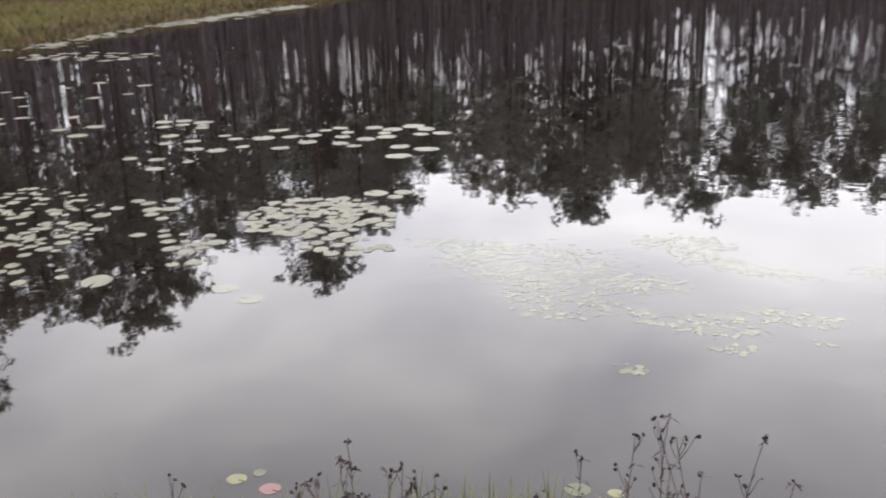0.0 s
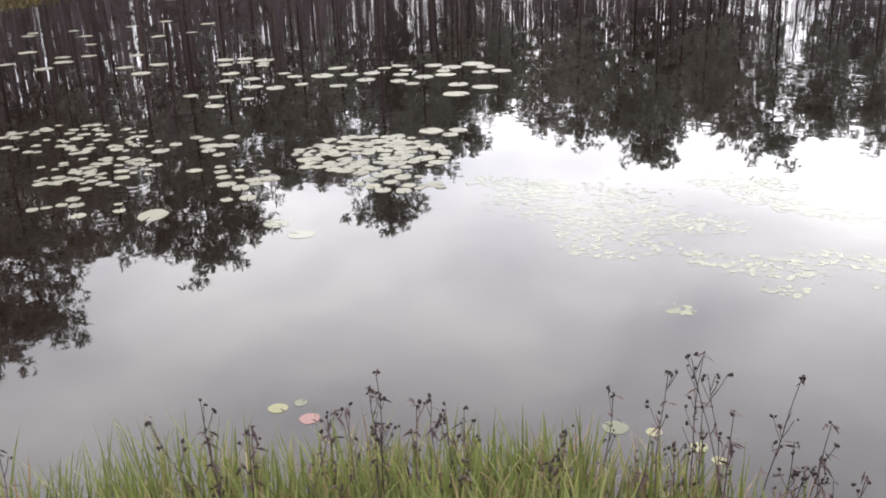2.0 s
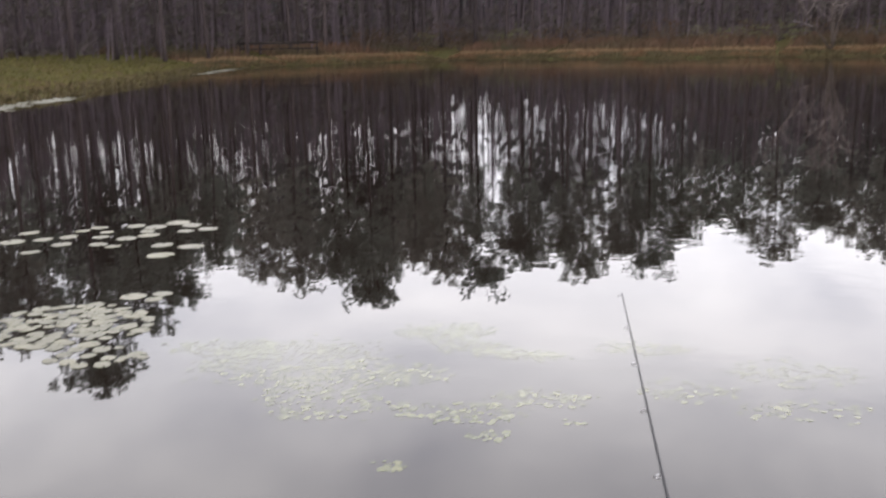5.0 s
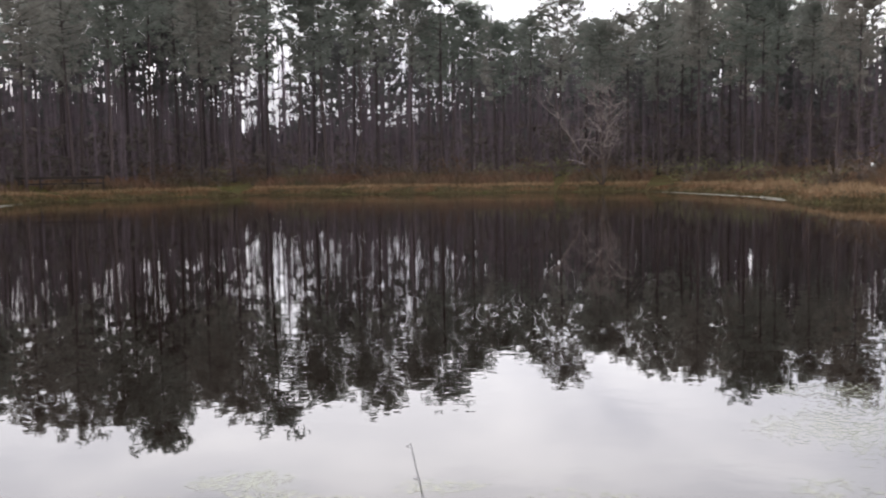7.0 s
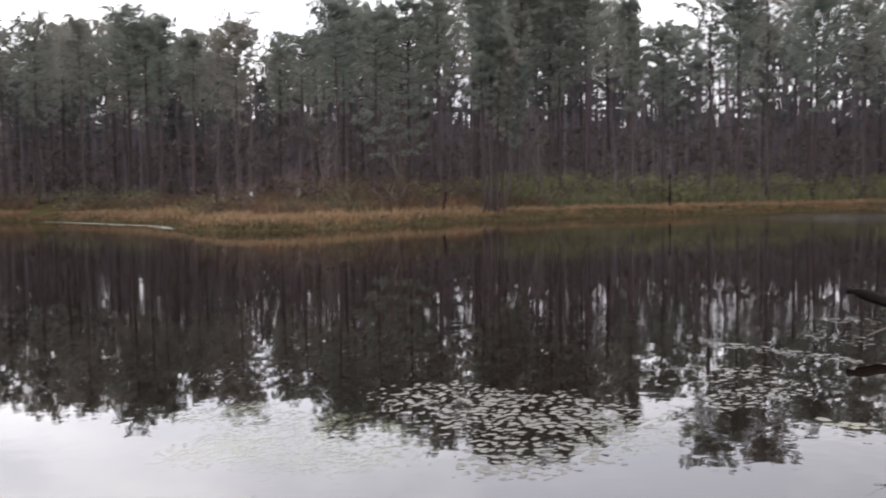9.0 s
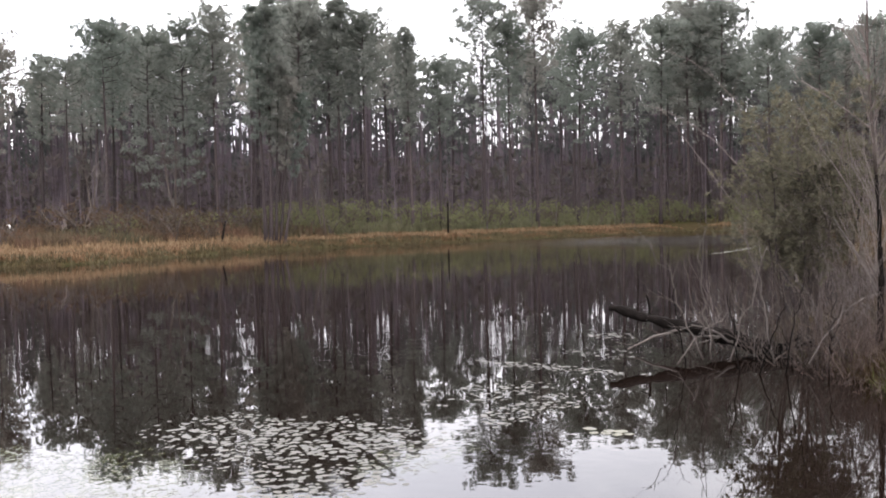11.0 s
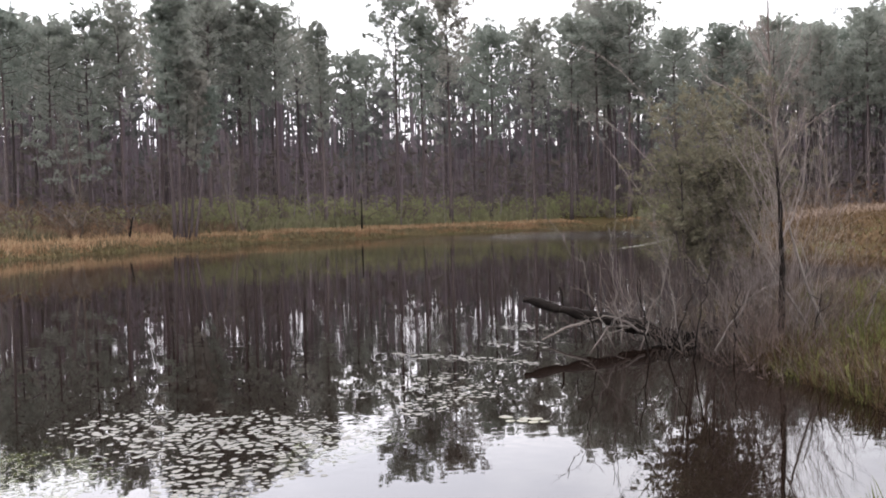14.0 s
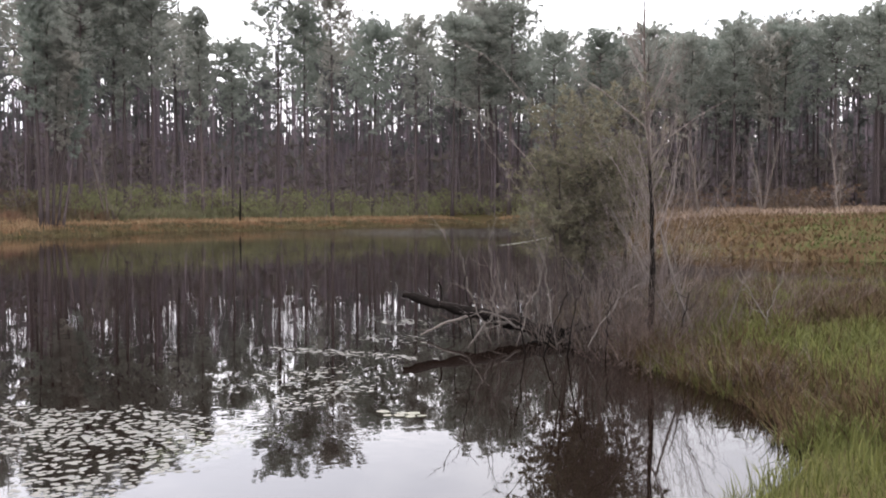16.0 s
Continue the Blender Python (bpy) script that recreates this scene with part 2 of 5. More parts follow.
M_RUSTWEED = mat("rust_dead_weeds", [(0.0, (0.02, 0.013, 0.009)), (0.5, (0.045, 0.028, 0.017)), (0.8, (0.06, 0.045, 0.022)), (1.0, (0.1, 0.068, 0.042))], rough=0.9, spec=0.1, scale=0.8, fine=9.0, bump=0, source="island", trans=0.2)
M_PAD = mat("lily_pad_leaf", [(0.0, (0.06, 0.059, 0.038)), (0.5, (0.082, 0.08, 0.051)), (1.0, (0.11, 0.105, 0.066))], rough=0.45, scale=5.0, fine=22.0, bump=0.25, dist=0.004,
            source="object", spec=0.5)
M_PADS = mat("small_floating_leaves", [(0.0, (0.036, 0.034, 0.025)), (1.0, (0.07, 0.066, 0.048))], rough=0.35, scale=5.0, fine=22.0, bump=0.2, dist=0.003, source="island", spec=0.35)
M_WEED = mat("wet_pondweed", [(0.0, (0.03, 0.036, 0.011)), (0.6, (0.05, 0.055, 0.018)), (1.0, (0.075, 0.075, 0.03))], rough=0.08, scale=4.0, fine=18.0, bump=0.03, dist=0.002,
             source="island", spec=0.5, ior=1.333)
M_AWASH = mat("awash_pad_leaf", [(0.3, (0.035, 0.04, 0.015)), (0.7, (0.055, 0.058, 0.024))], rough=0.1, scale=9.0, fine=30.0, bump=0.05, dist=0.002, spec=0.5, ior=1.333)
M_SCUM = mat("pale_floating_scum", [(0.35, (0.07, 0.069, 0.05)), (0.65, (0.15, 0.146, 0.115))], rough=0.6, scale=1.5, fine=9.0, bump=0.4, dist=0.01)
M_STALK = mat("dead_stalk", [(0.0, (0.022, 0.013, 0.014)), (0.6, (0.042, 0.026, 0.026)), (1.0, (0.075, 0.05, 0.042))], rough=0.9, scale=9.0, fine=60.0, bump=0.2, dist=0.002, source="object")
M_SEED = mat("dry_seed_head", [(0.3, (0.012, 0.009, 0.009)), (0.7, (0.035, 0.024, 0.022))], rough=0.95, scale=60.0, fine=220.0, bump=0.9, dist=0.003)
M_ROD = mat("grey_graphite_rod", [(0.3, (0.014, 0.014, 0.016)), (0.7, (0.024, 0.024, 0.027))], rough=0.55, scale=20.0, fine=120.0, bump=0.05, dist=0.001, spec=0.25)
M_BLACK = mat("black_foam_grip", [(0.3, (0.008, 0.008, 0.009)), (0.7, (0.016, 0.016, 0.017))], rough=0.85, scale=50.0, fine=300.0, bump=0.3, dist=0.001)
M_STEEL = mat("guide_steel", [(0.3, (0.3, 0.3, 0.31)), (0.7, (0.42, 0.42, 0.43))], rough=0.3, scale=30.0, fine=100.0, bump=0)
M_STEEL.node_tree.nodes["Principled BSDF"].inputs["Metallic"].default_value = 1.0
M_LINE = mat("white_line", [(0.3, (0.6, 0.6, 0.58)), (0.7, (0.72, 0.72, 0.7))], rough=0.5, scale=30.0, fine=100.0, bump=0)
M_RAIL = mat("weathered_timber", [(0.3, (0.018, 0.014, 0.012)), (0.7, (0.04, 0.032, 0.027))], rough=0.9, scale=2.0, fine=20.0, bump=0.5, dist=0.01, stretch=(0.3, 1, 1))
M_WHITE = mat("white_paint", [(0.3, (0.7, 0.7, 0.68)), (0.7, (0.8, 0.8, 0.78))], rough=0.6, scale=4.0, fine=30.0, bump=0.1, dist=0.002)
M_YELLOWPAD = mat("yellow_pad", [(0.3, (0.075, 0.073, 0.027)), (0.7, (0.11, 0.105, 0.042))], rough=0.12, scale=14.0, fine=50.0, bump=0.2, dist=0.003)
M_REDPAD = mat("red_pad", [(0.3, (0.09, 0.036, 0.031)), (0.7, (0.125, 0.055, 0.048))], rough=0.12, scale=14.0, fine=50.0, bump=0.2, dist=0.003)


# ---- mesh tools ----
class Shape:
    """Gathers points and faces of one part."""

    def __init__(self):
        self.v, self.f = [], []

    def add(self, verts, faces):
        o = len(self.v)
        self.v.extend(tuple(p) for p in verts)
        self.f.extend(tuple(i + o for i in q) for q in faces)

    def tube(self, pts, radii, sides=6, cap=True):
        pts = [Vector(p) for p in pts]
        n = len(pts)
        verts, faces = [], []
        ref = Vector((0.31, 0.87, 0.13))
        for i, p in enumerate(pts):
            d = (pts[min(i + 1, n - 1)] - pts[max(i - 1, 0)]).normalized()
            a = d.cross(ref)
            if a.length < 1e-3:
                a = d.cross(Vector((1, 0, 0)))
            a.normalize()
            b = d.cross(a)
            for k in range(sides):
                w = 2 * math.pi * k / sides
                verts.append(p + (a * math.cos(w) + b * math.sin(w)) * radii[i])
        for i in range(n - 1):
            for k in range(sides):
                k2 = (k + 1) % sides
                faces.append((i * sides + k, i * sides + k2, (i + 1) * sides + k2, (i + 1) * sides + k))
        if cap:
            faces.append(tuple(range(sides))[::-1])
            faces.append(tuple((n - 1) * sides + k for k in range(sides)))
        self.add(verts, faces)

    def box(self, c, s, turn=0.0):
        ca, sa = math.cos(turn), math.sin(turn)
        vs = []
        for dz in (-0.5, 0.5):
            for dx, dy in ((-0.5, -0.5), (0.5, -0.5), (0.5, 0.5), (-0.5, 0.5)):
                x, y = dx * s[0], dy * s[1]
                vs.append((c[0] + x * ca - y * sa, c[1] + x * sa + y * ca, c[2] + dz * s[2]))
        self.add(vs, [(3, 2, 1, 0), (4, 5, 6, 7), (0, 1, 5, 4), (1, 2, 6, 5), (2, 3, 7, 6), (3, 0, 4, 7)])

    def mesh(self, name, material, smooth=True):
        me = bpy.data.meshes.new(name)
        me.from_pydata(self.v, [], self.f)
        me.materials.append(material)
        if smooth:
            me.polygons.foreach_set("use_smooth", [True] * len(me.polygons))
        me.update()
        return me


def part(name, shape, material, parent, label="", smooth=True):
    ob = new(name, shape.mesh(name, material, smooth))
    ob.parent = parent
    return tagged(ob, label) if label else ob


def stuff(name, verts, faces, material, label, category, kind="stuff", smooth=False):
    me = bpy.data.meshes.new(name)
    me.from_pydata(verts, [], faces)
    me.materials.append(material)
    if smooth:
        me.polygons.foreach_set("use_smooth", [True] * len(me.polygons))
    me.update()
    return tagged(new(name, me), label, category, kind=kind)


def unit(v):
    return v / (np.linalg.norm(v, axis=-1, keepdims=True) + 1e-9)


def blades(rng, base, height, width, lean=0.35, droop=0.5, grow=None):
    """Curved grass blades of five triangles each on the given feet."""
    n = len(base)
    h = rng.uniform(height[0], height[1], n) * (1.0 if grow is None else grow)
    w = rng.uniform(width[0], width[1], n)
    a = rng.uniform(0, 2 * np.pi, n)
    out = np.stack([np.cos(a), np.sin(a), 0 * a], 1)
    side = np.stack([-np.sin(a), np.cos(a), 0 * a], 1)
    up = np.array([0, 0, 1.0])
    le = rng.uniform(0.05, lean, n)
    dr = rng.uniform(0.0, droop, n) ** 1.5
    ver = []
    for f, wf in ((0.0, 1.0), (0.4, 0.9), (0.75, 0.55), (1.0, 0.0)):
        c = base + (up * f + out * (le * f + dr * f * f)[:, None] - up * (dr * 0.45 * f * f)[:, None]) * h[:, None]
        if wf:
            ver += [c - side * (w * wf / 2)[:, None], c + side * (w * wf / 2)[:, None]]
        else:
            ver.append(c)
    v = np.stack(ver, 1).reshape(-1, 3)
    o = np.arange(n) * 7
    f4 = np.concatenate([np.stack([o, o + 1, o + 3, o + 2], 1), np.stack([o + 2, o + 3, o + 5, o + 4], 1)])
    f3 = np.stack([o + 4, o + 5, o + 6], 1)
    return v.tolist(), f4.tolist() + f3.tolist()


def clumps(p, size, seed=0.0):
    """Uneven patches from 0 to 1 over the ground, about size metres across."""
    x, y = p[:, 0] / size * 3.1 + seed, p[:, 1] / size * 3.1 - seed
    return 0.5 + 0.25 * (np.sin(x + 1.7 * np.sin(y * 0.7 + seed)) * np.cos(y + 1.3 * np.sin(x * 0.9)) + np.sin(2.3 * x + 1.9 * np.cos(1.7 * y)) * np.cos(2.1 * y - 1.1 * np.sin(1.3 * x)))


def tufts(rng, centres, dirs, size, count, width=0.075):
    """Sprays of narrow needles that stand out from each centre round its direction."""
    n = len(centres)
    c = np.repeat(centres, count, 0)
    d = unit(np.repeat(dirs, count, 0) * 0.55 + rng.normal(0, 0.62, (n * count, 3)))
    ln = np.repeat(size, count) * rng.uniform(0.6, 1.1, n * count)
    s = unit(np.cross(d, rng.normal(0, 1, (n * count, 3))))
    w = ln * width
    mid = c + d * (ln * 0.12)[:, None]
    tip = c + d * ln[:, None]
    v = np.stack([mid - s * w[:, None], tip, mid + s * w[:, None]], 1).reshape(-1, 3)
    o = np.arange(n * count) * 3
    return v, np.stack([o, o + 1, o + 2], 1)


# ---- the pond's outline and the ground ----
POND = [(-12, -1.0), (-6, 0.3), (-3.4, 0.7), (-2.3, 1.3), (-2.04, 1.62), (-1.99, 1.88), (-1.8, 2.14), (-1.46, 2.38), (-0.97, 2.56), (-0.56, 2.62), (-0.21, 2.45), (0.05, 2.2), (1.3, 1.8), (3.2, 1.3), (5.0, 0.95), (6.6, 0.75), (7.8, 0.5), (9.0, 0.45),
        (10.0, 0.9), (10.9, 1.7), (12.0, 2.5), (13.2, 3.3), (14.6, 4.3), (16.5, 4.9), (20, 4.6), (25, 4.0), (27, 0), (29, -8), (36, -9), (37.6, -0.3), (36.1, 2.8), (39.6, 7.4),
        (45, 12.5), (52, 15), (75, 24), (92, 33), (93, 38), (80, 41.5), (68, 44.2), (55, 47.6), (45.7, 48.6), (36, 47.5), (28.6, 45.4), (24.4, 48), (24, 52), (27, 60),
        (27.6, 74), (24.5, 84), (17, 87), (5, 89), (-4, 93), (-13, 95), (-19, 88), (-25, 83), (-29, 75), (-26, 62), (-21.5, 40), (-20.2, 28), (-18.2, 18.5), (-17, 9)]


PA = np.array(POND, float)
PB = np.roll(PA, -1, 0)
PD = PB - PA
PL = (PD ** 2).sum(1)
PDY = np.where(PD[:, 1] == 0, 1e-9, PD[:, 1])


def shore_distance(p):
    """Signed metres from the shoreline, positive on land."""
    out = np.empty(len(p))
    for i in range(0, len(p), 20000):
        q = p[i:i + 20000, None, :2] - PA[None]
        t = np.clip((q * PD).sum(2) / PL, 0, 1)
        best = np.sqrt(((q - t[..., None] * PD) ** 2).sum(2).min(1))
        cross = (q[..., 1] < 0) != (p[i:i + 20000, None, 1] < PB[None, :, 1])
        inside = (cross & (q[..., 0] < PD[:, 0] * q[..., 1] / PDY)).sum(1) % 2 == 1
        out[i:i + 20000] = np.where(inside, -best, best)
    return out


def ground_z(p):
    d = shore_distance(p) + 0.12 * np.sin(p[:, 0] * 2.3 + np.sin(p[:, 1] * 1.7)) * np.cos(p[:, 1] * 1.9)
    land = 0.30 * (1 - np.exp(-np.maximum(d, 0) / 0.9)) + 0.012 * np.clip(d, 0, 45)
    land = land + 0.05 * np.sin(p[:, 0] * 0.7 + 1) * np.sin(p[:, 1] * 0.6) * np.clip(d, 0, 1)
    land = land * np.where((p[:, 0] > 8) & (p[:, 0] < 40) & (p[:, 1] < 12), 0.45, 1.0)
    land = land + 0.085 * np.clip(d - 0.4, 0, 10) * np.clip((np.hypot(p[:, 0], p[:, 1]) - 36) / 12, 0, 1)
    bed = np.maximum(d * 0.45, -1.4)
    return np.where(d > 0, land, bed)


def axis(lo, hi, step, far):
    mid = np.arange(lo, hi, step)
    a, s = [hi], step
    while a[-1] < far:
        s *= 1.35
        a.append(a[-1] + s)
    b, s = [lo - step], step
    while b[-1] > -far:
        s *= 1.35
        b.append(b[-1] - s)
    return np.concatenate([np.array(b[::-1]), mid, np.array(a)])


gx = np.unique(np.concatenate([axis(-36, 98, 1.1, 2600), np.arange(-8, 18, 0.3)]))
gy = np.unique(np.concatenate([axis(-14, 116, 1.1, 2600), np.arange(-3, 6, 0.3)]))
GX, GY = np.meshgrid(gx, gy)
gp = np.stack([GX.ravel(), GY.ravel()], 1)
gz = ground_z(gp)
nx, ny = len(gx), len(gy)
idx = np.arange(nx * ny).reshape(ny, nx)
quads = np.stack([idx[:-1, :-1].ravel(), idx[:-1, 1:].ravel(), idx[1:, 1:].ravel(), idx[1:, :-1].ravel()], 1)
stuff("ground", np.column_stack([gp, gz]).tolist(), quads.tolist(), M_GROUND, "uneven turf and brown soil sloping to the pond", "ground", kind="structure", smooth=True)
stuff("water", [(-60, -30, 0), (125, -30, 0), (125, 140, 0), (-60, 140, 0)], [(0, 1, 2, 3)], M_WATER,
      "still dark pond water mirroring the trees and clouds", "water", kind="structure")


def on_ground(x, y):
    return float(ground_z(np.array([[x, y]]))[0])


# ---- pines ----
def pine_shape(rng, h, crown_from, spread, density, sides=7, needles=12, lean=0.25, sprays=9, size=(0.26, 0.48), width=0.1):
    """A tapered trunk with dead stubs, and a crown of limbs that end in needle sprays."""
    trunk = Shape()
    k = 12
    bend, turn = rng.uniform(0.0, lean), rng.uniform(0, 6.28)
    zs = np.linspace(-0.3, h * 0.97, k)
    def axis_at(z):
        u = z / h
        return np.array([math.cos(turn) * bend * math.sin(u * 3.0), math.sin(turn) * bend * math.sin(u * 2.3), z])
    r0 = 0.0092 * h
    rad = [r0 * (1.35 if i == 0 else 1.0) * (1 - 0.86 * (max(z, 0) / h) ** 1.15) for i, z in enumerate(zs)]
    trunk.tube([axis_at(z) for z in zs], rad, sides)
    for _ in range(7):
        z = rng.uniform(crown_from * 0.5, crown_from) * h
        a = rng.uniform(0, 6.28)
        L = rng.uniform(0.4, 1.4)
        p = axis_at(z)
        trunk.tube([p, p + np.array([math.cos(a) * L, math.sin(a) * L, L * rng.uniform(-0.25, 0.3)])], [0.03, 0.008], 3, False)
    limbs = Shape()
    cs, ds, ss = [], [], []

    def puff(c, r, full=1.0):
        # a rounded clump of sprays, fuller on its upper side
        for _ in range(int(sprays * full)):
            d = unit(rng.normal(0, 1, 3) * np.array([1, 1, 0.8]) + np.array([0, 0, 0.35]))
            cs.append(c + d * np.array([r, r, r * 0.8]) * rng.uniform(0.3, 0.92))
            ds.append(d * 0.7 + np.array([0, 0, 0.45]))
            ss.append(rng.uniform(*size))

    nl = int(density * (1 - crown_from) * h * 3.4)
    for i in range(nl):
        u = crown_from + (1 - crown_from) * ((i + rng.uniform(0, 1)) / nl) ** 0.72
        z = u * h * 0.985
        f = (u - crown_from) / (1 - crown_from)
        wide = 0.4 + 0.6 * (f / 0.55) ** 1.2 if f < 0.55 else math.sqrt(max(0.1, 1 - ((f - 0.55) / 0.48) ** 2.6))
        reach = spread * 1.15 * wide * rng.uniform(0.6, 1.05)
        a = i * 2.4 + rng.uniform(-0.5, 0.5)
        rise = rng.uniform(-0.05, 0.45) + 0.3 * f
        p0 = axis_at(z)
        d = np.array([math.cos(a), math.sin(a), 0])
        p1 = p0 + d * reach * 0.5 + np.array([0, 0, reach * rise * 0.3])
        p2 = p0 + d * reach + np.array([0, 0, reach * rise])
        r = 0.018 + 0.012 * reach
        limbs.tube([p0, p1, p2], [r, r * 0.65, r * 0.25], 3, False)
        for g in ((0.55, 0.98) if reach < spread * 0.6 else (0.42, 0.72, 1.0)):
            c = p0 + (p1 - p0) * min(g * 2, 1) + (p2 - p1) * max(g * 2 - 1, 0) + rng.normal(0, 0.12, 3)
            puff(c, rng.uniform(0.42, 0.8) * (0.45 + 0.22 * spread), 1.0 + 0.6 * (f > 0.7))
    for _ in range(4):
        puff(axis_at(h * rng.uniform(0.93, 0.985)) + rng.normal(0, 0.35, 3) * np.array([1, 1, 0.2]), rng.uniform(0.5, 0.8) * (0.42 + 0.2 * spread), 2.2)
    v, f4 = tufts(rng, np.array(cs), unit(np.array(ds)), np.array(ss), needles, width)
    crown = Shape()
    crown.v, crown.f = limbs.v, limbs.f
    o = len(crown.v)
    limb_faces = len(crown.f)
    crown.v = crown.v + v.tolist()
    crown.f = crown.f + (f4 + o).tolist()
    return trunk, crown, limb_faces


def pine(rng, h, crown_from, spread, density, label, **kw):
    t, c, lf = pine_shape(rng, h, crown_from, spread, density, **kw)
    ob = new("pine_tree")
    part("trunk", t, M_BARK, ob)
    cr = part("crown", c, M_NEEDLE, ob, smooth=False)
    cr.data.materials.append(M_BARK)
    ids = np.zeros(len(cr.data.polygons), int)
    ids[:lf] = 1
    cr.data.polygons.foreach_set("material_index", ids.tolist())
    return tagged(ob, label, "tree", "pines round the pond")


prng = np.random.default_rng(11)
TALL = "tall straight loblolly pine with a high ragged crown"
PINES = [pine(prng, 20, 0.48, 2.7, 1.4, TALL), pine(prng, 20, 0.55, 2.5, 1.6, TALL), pine(prng, 20, 0.44, 2.9, 1.35, TALL), pine(prng, 20, 0.6, 2.9, 1.7, TALL),
         pine(prng, 20, 0.5, 2.1, 1.2, TALL),
         pine(prng, 20, 0.42, 1.2, 1.0, "slender pine with a thin pointed crown"),
         pine(prng, 20, 0.2, 3.0, 1.0, "dense dark pine with branches almost to the ground"),
         pine(prng, 20, 0.64, 2.5, 1.5, "tall bare-stemmed pine with a small top crown")]
FILL = [pine(prng, 20, c, sp_, dn, TALL, needles=7, sprays=5, size=(0.34, 0.62), width=0.15)
        for c, sp_, dn in ((0.45, 2.7, 0.95), (0.55, 2.8, 1.1), (0.5, 2.4, 0.95), (0.6, 2.7, 1.2))]
# azimuth (degrees right of the first heading), distance and height of the trees that make the skyline, and the kind of crown
SKY_LEFT = [(-56, 48, 19, 0), (-53.3, 49, 19.6, 2), (-50.6, 51, 19.6, 3), (-47.5, 53, 16.5, 1), (-45.3, 55, 16.8, 0), (-42.5, 58, 18.5, 4), (-40.3, 59, 20.2, 2), (-37.9, 62, 19.4, 1),
            (-35, 66, 17.5, 4), (-32.4, 69, 18.2, 1), (-28.8, 74, 23.8, 3), (-26.5, 78, 20.5, 0), (-23.9, 82, 19.7, 1), (-21.5, 86, 17.5, 4), (-19.3, 91, 20, 0)]
SKY_MID = [(-16.8, 96, 22.5, 2), (-14.8, 98, 22.5, 1), (-12.6, 100, 25.8, 3), (-9.8, 104, 22.5, 4), (-8, 106, 24.5, 0), (-6, 107, 26.6, 2), (-4.2, 108, 22, 4), (-2.6, 108, 24, 1),
           (-0.9, 109, 22, 7), (0.5, 109, 25.4, 0), (2.5, 110, 23, 3), (4.3, 110, 24.6, 2), (6.1, 109, 21, 1), (8.0, 109, 18.8, 4), (9.6, 108, 19.3, 7), (11.3, 107, 21.8, 0),
           (13.8, 105, 18, 1), (15.4, 104, 18.6, 7), (17.1, 102, 19.6, 2), (19.4, 99, 19.2, 3), (21.8, 96, 20.2, 0), (23.6, 93, 18.8, 4)]
SKY_RIGHT = [(25.4, 90, 16.8, 1), (27.9, 85, 17.2, 2), (30.3, 82, 15.6, 4), (33.7, 78, 17.8, 3), (36, 79, 17.4, 6), (38, 79, 18.4, 6), (39.8, 80, 19.6, 0), (44.6, 81, 20.8, 2), (47.0, 81, 21.4, 5), (48.6, 82, 19.8, 1), (51.3, 83, 18.9, 5), (53, 84, 16, 1), (55.6, 86, 22, 0), (57.2, 88, 20, 4),
             (58.8, 89, 22.5, 3), (61.2, 91, 19.3, 2)]
SKY_END = [(63.8, 93, 20.2, 0), (66, 94, 20.6, 1), (67.7, 95, 23, 2), (69.4, 96, 22.6, 0), (72.2, 98, 19.5, 3), (74.9, 100, 20, 1), (77.6, 101, 20.4, 7), (79.9, 102, 19.6, 4),
           (82.4, 104, 21.3, 0), (85.1, 105, 21, 2), (87.8, 106, 21.5, 3), (90, 107, 22.3, 0), (93, 108, 22, 1)]
SKYLINE = SKY_LEFT + SKY_MID + SKY_RIGHT + SKY_END


def shore_range(azimuth):
    """How far the water reaches along a heading."""
    r = np.arange(20, 130, 0.5)
    d = shore_distance(np.stack([r * math.sin(radians(azimuth)), r * math.cos(radians(azimuth))], 1))
    wet = np.nonzero(d < 0)[0]
    return float(r[wet[-1]]) if len(wet) else 0.0


# trees keep their angle of height and stand at least nine metres behind the shore
SKYLINE = [(a_, max(d_, shore_range(a_) + 9), (h_ - 2) * max(1, (shore_range(a_) + 9) / d_) + 2, k_) for a_, d_, h_, k_ in SKYLINE]
SKYLINE.sort()
sky_az = np.array([s[0] for s in SKYLINE], float)
sky_el = np.array([(s[2] - 2.0) / s[1] for s in SKYLINE])
sky_d = np.array([s[1] for s in SKYLINE], float)


def fullness(a):
    """How closely the forest stands along a heading, from 0 to 1."""
    return np.interp(a, (-64, -26, -20, -11, -8, 3, 7, 30, 38, 52, 58, 70, 76, 98), (0.5, 0.55, 0.75, 0.72, 0.47, 0.52, 0.85, 0.9, 0.65, 0.6, 0.62, 0.65, 1.0, 1.0))


def at_az(azimuth, d):
    return d * math.sin(radians(azimuth)), d * math.cos(radians(azimuth))


spots = []


def plant(model, x, y, h, r):
    m = pose(x, y, on_ground(x, y), prng.normal(0, 0.8), prng.normal(0, 0.8), r) @ Matrix.Scale(h / 20.0, 4)
    spots.append((x, y))
    return copy_thing(model, m)


